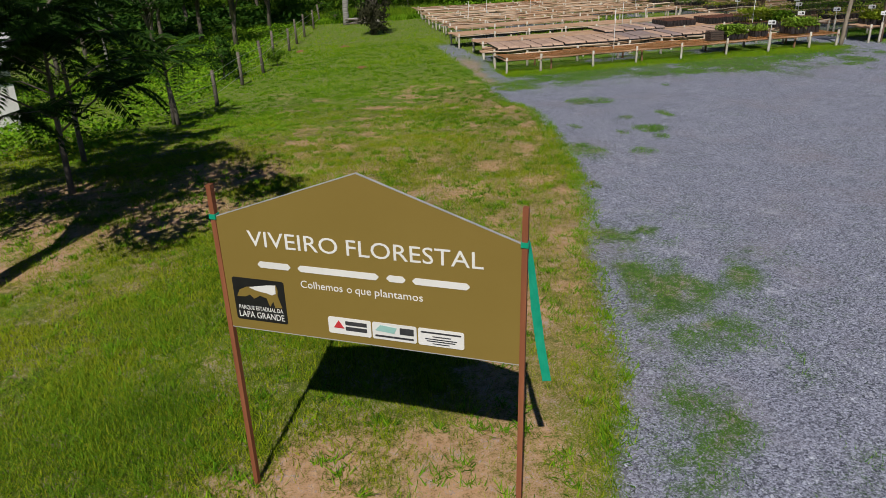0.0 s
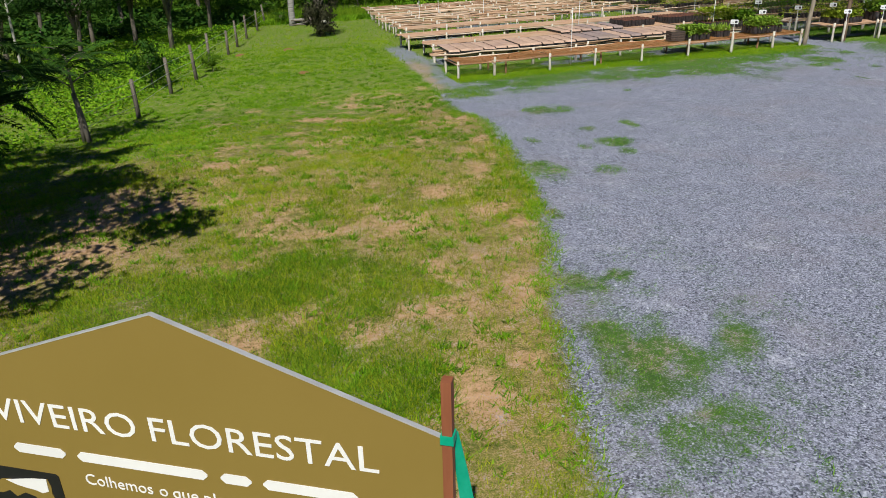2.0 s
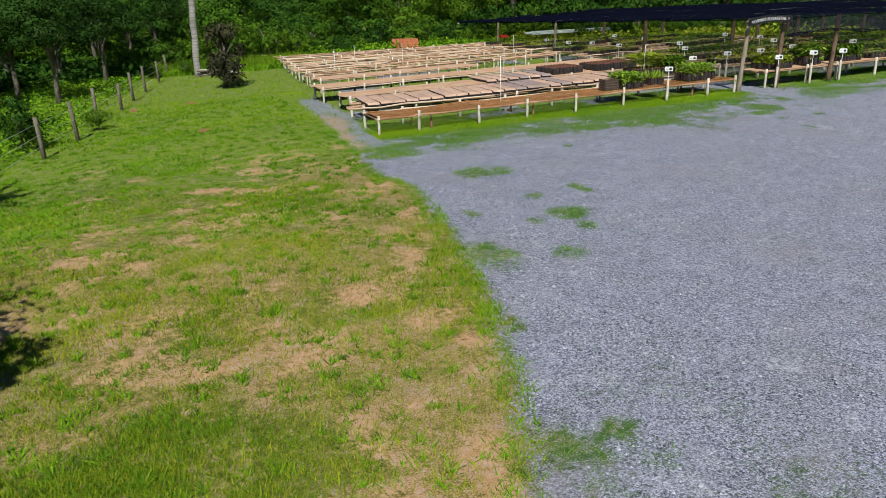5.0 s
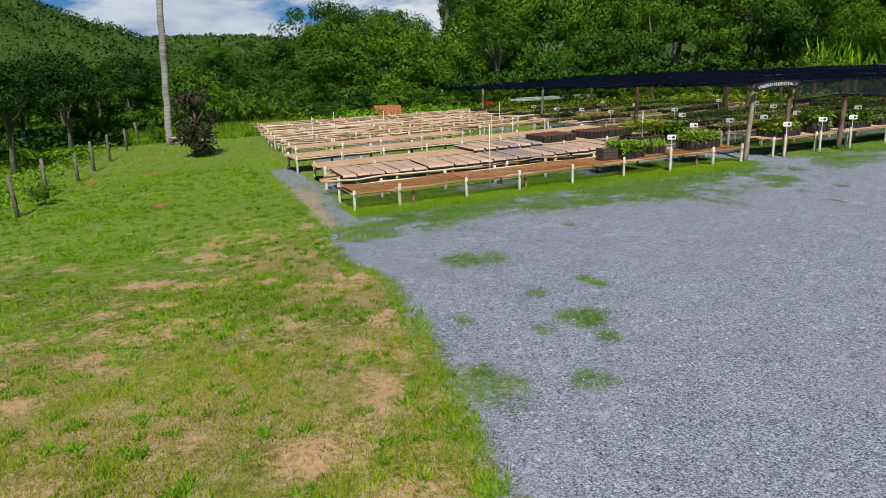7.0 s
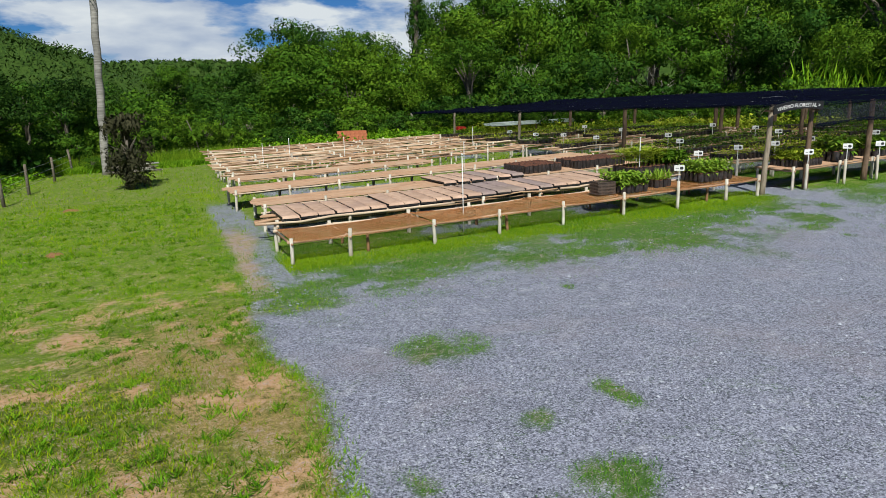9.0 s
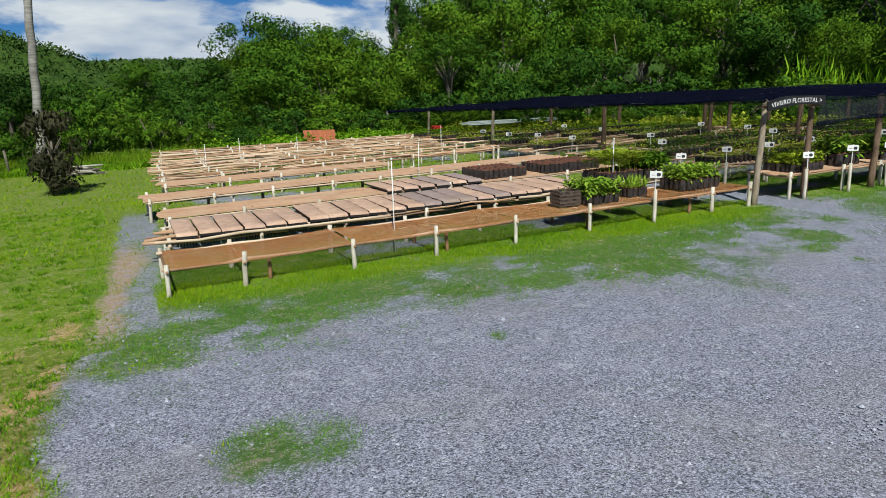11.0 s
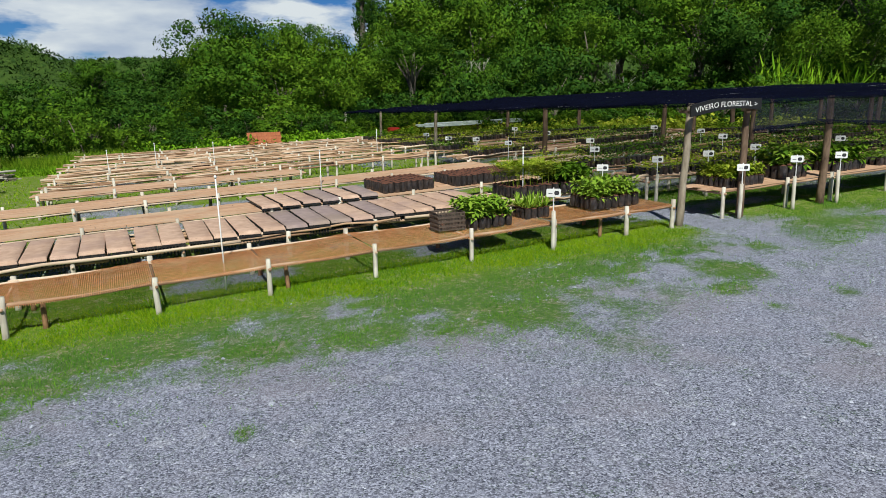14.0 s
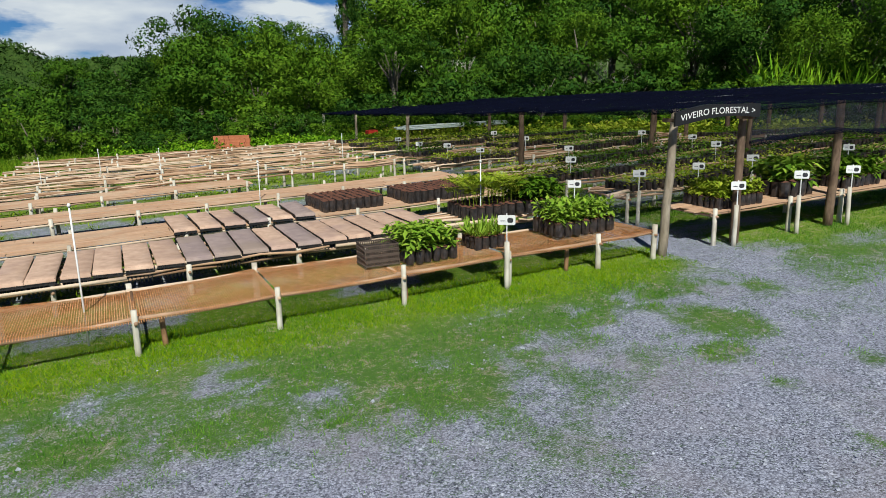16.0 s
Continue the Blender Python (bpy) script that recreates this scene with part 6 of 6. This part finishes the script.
def feather_tree(x, y, h, reach, seed, count, bark="trunk", low=0.3):
    """A slender tree with long feathery leaves on arching branches."""
    r = random.Random(seed)
    t = thing("feathery_tree", (x, y, gz(x, y)), "slender tree with feathery leaves coloured dark as in shade", "tree", "feathery trees", turn=r.uniform(0, 360))
    lean = (r.uniform(-0.4, 0.4), r.uniform(-0.4, 0.4))
    stem = lambda u: Vector((lean[0] * u * u, lean[1] * u * u, h * u))
    part("trunk", Shape().tube([stem(u) for u in (-0.03, 0.25, 0.5, 0.75, 1.0)], [0.065, 0.055, 0.045, 0.03, 0.015], 7), MAT[bark], t, soft=True)
    tips = []
    branches = Shape()
    for k in range(9):
        u, a = low + (0.95 - low) * k / 8, k * 2.4 + r.uniform(-0.3, 0.3)
        L = reach * (1.1 - 0.5 * u)
        p = stem(u)
        q = p + Vector((math.cos(a) * L * 0.55, math.sin(a) * L * 0.55, 0.35 * L))
        e = p + Vector((math.cos(a) * L, math.sin(a) * L, 0.42 * L))
        branches.tube([p, q, e], [0.024, 0.017, 0.008], 5)
        tips += [(q, a), (q.lerp(e, 0.5), a), (e, a)]
    part("branchwork", branches, MAT[bark], t, soft=True)
    for k in range(count):
        p, a = tips[k % len(tips)] if k < count * 0.85 else (stem(r.uniform(0.8, 1.0)), r.uniform(0, 6.28))
        m = Matrix.Translation(p) @ pose(0, 0, 0, r.uniform(-25, 25), r.uniform(-35, 25), math.degrees(a) + r.uniform(-95, 95)) @ Matrix.Scale(r.uniform(0.8, 1.45), 4)
        part("frond", FRONDS[r.randrange(3)], None, t, at=m)
    return t


feather_tree(-4.6, 14.2, 3.4, 1.7, 1, 96, low=0.34)
feather_tree(-5.6, 12.8, 4.4, 1.9, 2, 110)
feather_tree(-6.6, 15.8, 4.4, 2.0, 3, 104)
feather_tree(-5.1, 17.0, 3.6, 1.7, 4, 88)
feather_tree(-3.9, 21.9, 2.4, 0.9, 5, 44, low=0.6)
feather_tree(-8.3, 33.6, 6.4, 2.2, 6, 56, "pale_trunk", 0.5)
# added tree, trunk kept out of view, placed to throw the shadow on the grass
tree(-4.65, 9.7, 7.6, 3.6, 6, "large dark tree out of view, added to shade the grass by the sign", "shade trees", 0.75, 30)

# ---- bare branchy trees and tall blades behind the net ----


def bare_tree(x, y, h, seed):
    r = random.Random(seed)
    t = thing("bare_tree", (x, y, gz(x, y)), "small bare tree with pale forking branches", "tree", "bare trees")
    s = Shape()

    def grow(p, d, L, rad, depth):
        e = p + d * L
        s.tube([p, p + d * L * 0.5 + Vector((r.uniform(-0.05, 0.05), 0, 0)) * L, e], [rad, rad * 0.85, rad * 0.65], 5)
        if depth:
            for _ in range(3):
                n = (d + Vector((r.uniform(-0.7, 0.7), r.uniform(-0.7, 0.7), r.uniform(-0.1, 0.4)))).normalized()
                grow(e, n, L * r.uniform(0.55, 0.8), rad * 0.6, depth - 1)
    grow(Vector((0, 0, -0.1)), Vector((0.08, 0, 1)).normalized(), h * 0.36, 0.09, 4)
    part("branchwork", s, MAT["pale_trunk"], t, soft=True)


bare_tree(40.6, 72.0, 6.6, 3)
bare_tree(57.0, 62.5, 7.5, 5)
bare_tree(51.0, 66.0, 6.0, 7)
leaning = thing("leaning_trunk", (9.2, 62.0, gz(9.2, 62)), "thin grey leaning trunk at the wood's edge", "tree")
part("trunk", Shape().tube([(0, 0, -0.2), (-0.35, 0, 1.3), (-0.8, 0.2, 2.6)], [0.06, 0.045, 0.025], 6), MAT["trunk"], leaning, soft=True)
for x, y, h in ((54.6, 53.0, 3.8), (57.4, 52.0, 3.6), (60.5, 50.6, 3.4)):
    cane = thing("cane_clump", (x, y, gz(x, y)), "clump of tall pale green cane leaves", "cane")
    s = Shape()
    for k in range(110):
        a, e = rng.uniform(0, 6.28), rng.uniform(0.7, 1.45)
        d = Vector((math.cos(a) * math.cos(e), math.sin(a) * math.cos(e), math.sin(e)))
        p = Vector((rng.uniform(-1.3, 1.3), rng.uniform(-0.8, 0.8), rng.uniform(0.5, 3.2)))
        s.kite(p, d, Vector((-math.sin(a), math.cos(a), 0)), rng.uniform(1.8, h), 0.16, 0.22)
    part("leaves", s, MAT["weed"], cane)
    s = Shape()
    for k in range(14):
        x0, y0 = rng.uniform(-1.2, 1.2), rng.uniform(-0.8, 0.8)
        s.tube([(x0, y0, -0.1), (x0 * 1.1, y0, 1.6), (x0 * 1.25, y0, 3.2)], 0.03, 5)
    part("stalks", s, MAT["leaf_b"], cane)

for x, y, r, h in ((63.0, 51.0, 2.2, 4.2), (66.0, 49.0, 2.4, 4.6), (51.5, 55.0, 1.8, 3.2)):
    shrub(x, y, r, h, 1, "bright leafy shrub behind the shade house", "bushes behind the shade house")

# ---- undergrowth ----


def undergrowth(name, label, material, count, span, size, height, pick, seed):
    r = np.random.RandomState(seed)
    x, y = r.uniform(span[0], span[1], count), r.uniform(span[2], span[3], count)
    keep = r.rand(count) < pick(x, y)
    x, y = x[keep], y[keep]
    n = len(x)
    z = land(x, y) + height * cloud(x, y, 1.4, seed) * r.uniform(0.1, 1.6, n)
    p = np.stack([x, y, z], 1)
    way = r.normal(0, 1, (n, 3))
    way[:, 2] = np.abs(way[:, 2]) * 0.5
    way /= np.linalg.norm(way, axis=1)[:, None]
    side = np.cross(way, r.normal(0, 0.5, (n, 3)) + np.array([0, 0, 1.0]))
    side /= np.linalg.norm(side, axis=1)[:, None]
    s = (size * r.uniform(0.6, 1.5, n))[:, None]
    v = np.stack([p, p + way * s * 0.5 + side * s * 0.35, p + way * s, p + way * s * 0.5 - side * s * 0.35], 1).reshape(-1, 3)
    tagged(new(name, big_mesh(name, v, np.arange(n)[:, None] * 4 + np.array([0, 1, 2, 3]), material)), label, "undergrowth", kind="stuff")


fence_x = lambda y: np.interp(y, [15, 21.8, 32.4, 40.5, 58, 70], [-5.5, -3.9, -2.0, -0.9, 1.4, 3.0])
undergrowth("fence_undergrowth", "bright green leafy undergrowth beyond the fence", MAT["weed"], 95000, (-14, 3, 18, 62), 0.105, 0.42, lambda x, y: np.clip((fence_x(y) - 0.4 - x) / 1.2, 0, 1) * smooth(0.25, 0.5, cloud(x, y, 3.0, 77)), 101)
undergrowth("back_undergrowth", "lush green weeds behind the benches", MAT["weed"], 46000, (9, 30, 58.6, 68), 0.17, 1.0, lambda x, y: smooth(11, 16, x) * smooth(0.2, 0.5, cloud(x, y, 3.0, 78)) * (np.hypot(x - 19.4, y - 60.5) > 1.5), 102)
undergrowth("wood_undergrowth", "dark undergrowth on the floor of the wood", MAT["leaf_c"], 26000, (-30, 2, 55, 84), 0.34, 1.3, lambda x, y: smooth(0.2, 0.45, cloud(x, y, 3.0, 80)) * np.clip((fence_x(y) - 0.4 - x) / 1.2, 0, 1), 104)
undergrowth("net_undergrowth", "bright green field of weeds beyond the shade house", MAT["leaf_lime"], 64000, (28, 64, 46, 70), 0.24, 1.0, lambda x, y: smooth(-2, 2, y - 58.8 + 11 * smooth(32, 38, x)) * smooth(0.2, 0.45, cloud(x, y, 3.0, 79)), 103)

# ---- hills ----


def hill(name, label, cx, cy, height, sx, sy, leaves, size, seed):
    """A wooded hill: a rising form under a sheet of tree tops."""
    r = np.random.RandomState(seed)
    gx, gy = np.meshgrid(np.linspace(cx - 2.6 * sx, cx + 2.6 * sx, 90), np.linspace(cy - 2.4 * sy, cy + 2.4 * sy, 40))
    top = lambda x, y: height * np.exp(-((x - cx) / sx) ** 2 / 2 - ((y - cy) / sy) ** 2 / 2) + 5.0 * cloud(x, y, 8.0, seed) - 4.0
    z = top(gx, gy)
    idx = np.arange(gx.size).reshape(gx.shape)
    f = np.stack([idx[:-1, :-1], idx[:-1, 1:], idx[1:, 1:], idx[1:, :-1]], -1).reshape(-1, 4)
    h = tagged(new(name, big_mesh(name, np.stack([gx, gy, z], -1).reshape(-1, 3), f, MAT["canopy"])), label, "hill", kind="structure")
    x, y = cx + sx * np.clip(r.normal(0, 1, leaves), -1.7, 1.7), cy + sy * np.clip(r.normal(-0.6, 0.7, leaves), -1.6, 1.2)
    p = np.stack([x, y, top(x, y) + r.uniform(-0.4, 1.6, leaves)], 1)
    way, side = r.normal(0, 1, (leaves, 3)), r.normal(0, 1, (leaves, 3))
    way /= np.linalg.norm(way, axis=1)[:, None]
    side = np.cross(way, side)
    side /= np.linalg.norm(side, axis=1)[:, None]
    s = (size * r.uniform(0.5, 1.5, leaves))[:, None]
    v = np.stack([p - way * s, p + side * s * 0.8, p + way * s], 1).reshape(-1, 3)
    slope_x, slope_y = (top(x + 1.2, y) - top(x - 1.2, y)) / 2.4, (top(x, y + 1.2) - top(x, y - 1.2)) / 2.4
    facing = np.stack([-1.6 * slope_x, -1.6 * slope_y, np.ones(leaves)], 1) + np.array([0.0, -0.2, 0.0]) + r.normal(0, 0.20, (leaves, 3))
    tops = facing_mesh("tree_tops", v, np.arange(leaves)[:, None] * 3 + np.array([0, 1, 2]), MAT["canopy"], facing)
    tagged(new("tree_tops", tops), "close canopy of distant woodland on a hill", "woodland", kind="stuff")


hill("hill_west", "wooded green hill rising beyond the clearing", -72, 215, 37, 50, 40, 70000, 0.40, 201)
hill("hill_far", "low distant wooded ridge", 60, 640, 30, 160, 60, 9000, 1.8, 202)
hill("hill_east", "steep wooded hillside behind the clearing", 185, 170, 48, 55, 40, 14000, 0.9, 203)

# ---- white outbuilding among the trees ----
shed = thing("outbuilding", (-13.0, 26.5, gz(-13, 26.5)), "small white outbuilding with a pale sheet roof", "building", turn=25)
part("wall", Shape().box(-3.0, -2.0, -0.2, 3.0, 2.0, 2.5), MAT["plaster"], shed, "white limewashed walls")
roof = Shape()
for k in range(25):
    x = -3.4 + 6.8 * k / 24
    dz = 0.008 * (k % 2)
    roof.v += [(x, -2.5, 2.45 + dz), (x, 0, 3.2 + dz), (x, 2.5, 2.45 + dz), (x, -2.5, 2.42 + dz), (x, 0, 3.17 + dz), (x, 2.5, 2.42 + dz)]
for k in range(24):
    i = 6 * k
    roof.f += [(i, i + 6, i + 7, i + 1), (i + 1, i + 7, i + 8, i + 2), (i + 3, i + 4, i + 10, i + 9), (i + 4, i + 5, i + 11, i + 10), (i, i + 3, i + 9, i + 6), (i + 2, i + 8, i + 11, i + 5)]
part("roof", roof, MAT["roof_sheet"], shed, "pale corrugated roof")

# ---- heap of cut poles by the purple shrub ----
heap = thing("pole_heap", (4.7, 55.0, gz(4.7, 55.0)), "heap of grey cut poles lying on the grass", "wood pile", turn=-8)
for k in range(30):
    layer = 0 if k < 14 else (1 if k < 24 else 2)
    y, z, half = rng.uniform(-0.55, 0.55) * (1 - 0.25 * layer), 0.05 + 0.13 * layer + rng.uniform(0, 0.06), rng.uniform(0.7, 1.35)
    mid, slant = rng.uniform(-0.35, 0.35), rng.uniform(-0.25, 0.25)
    pole = rail(Shape(), (mid - half, y - slant, z), (mid + half, y + slant, z + rng.uniform(-0.03, 0.12)), rng.uniform(0.028, 0.06), 0.0, 4, 0.03)
    part("cut_pole", pole, MAT["pale_trunk" if k % 3 == 0 else "trunk"], heap, soft=True)

# ---- small heaps of red soil on the lawn ----
for k, (x, y, r) in enumerate(((2.4, 31.1, 0.26), (2.3, 40.3, 0.3), (-0.2, 39.4, 0.2), (-0.1, 39.7, 0.22))):
    m = thing("soil_heap", (x, y, gz(x, y)), "small heap of red soil on the lawn", "soil", "soil heaps")
    s = Shape()
    n = 14
    for j, (q, z) in enumerate(((1.0, -0.03), (0.72, 0.035), (0.4, 0.075))):
        for i in range(n):
            a, w = 2 * math.pi * i / n, r * q * rng.uniform(0.85, 1.15)
            s.v.append((w * math.cos(a), w * math.sin(a), z + rng.uniform(-0.015, 0.015)))
    s.v.append((0, 0, 0.085))
    for j in range(2):
        s.f += [(j * n + i, j * n + (i + 1) % n, (j + 1) * n + (i + 1) % n, (j + 1) * n + i) for i in range(n)]
    s.f += [(2 * n + i, 2 * n + (i + 1) % n, 3 * n) for i in range(n)]
    part("mound", s, MAT["red_soil"], m)
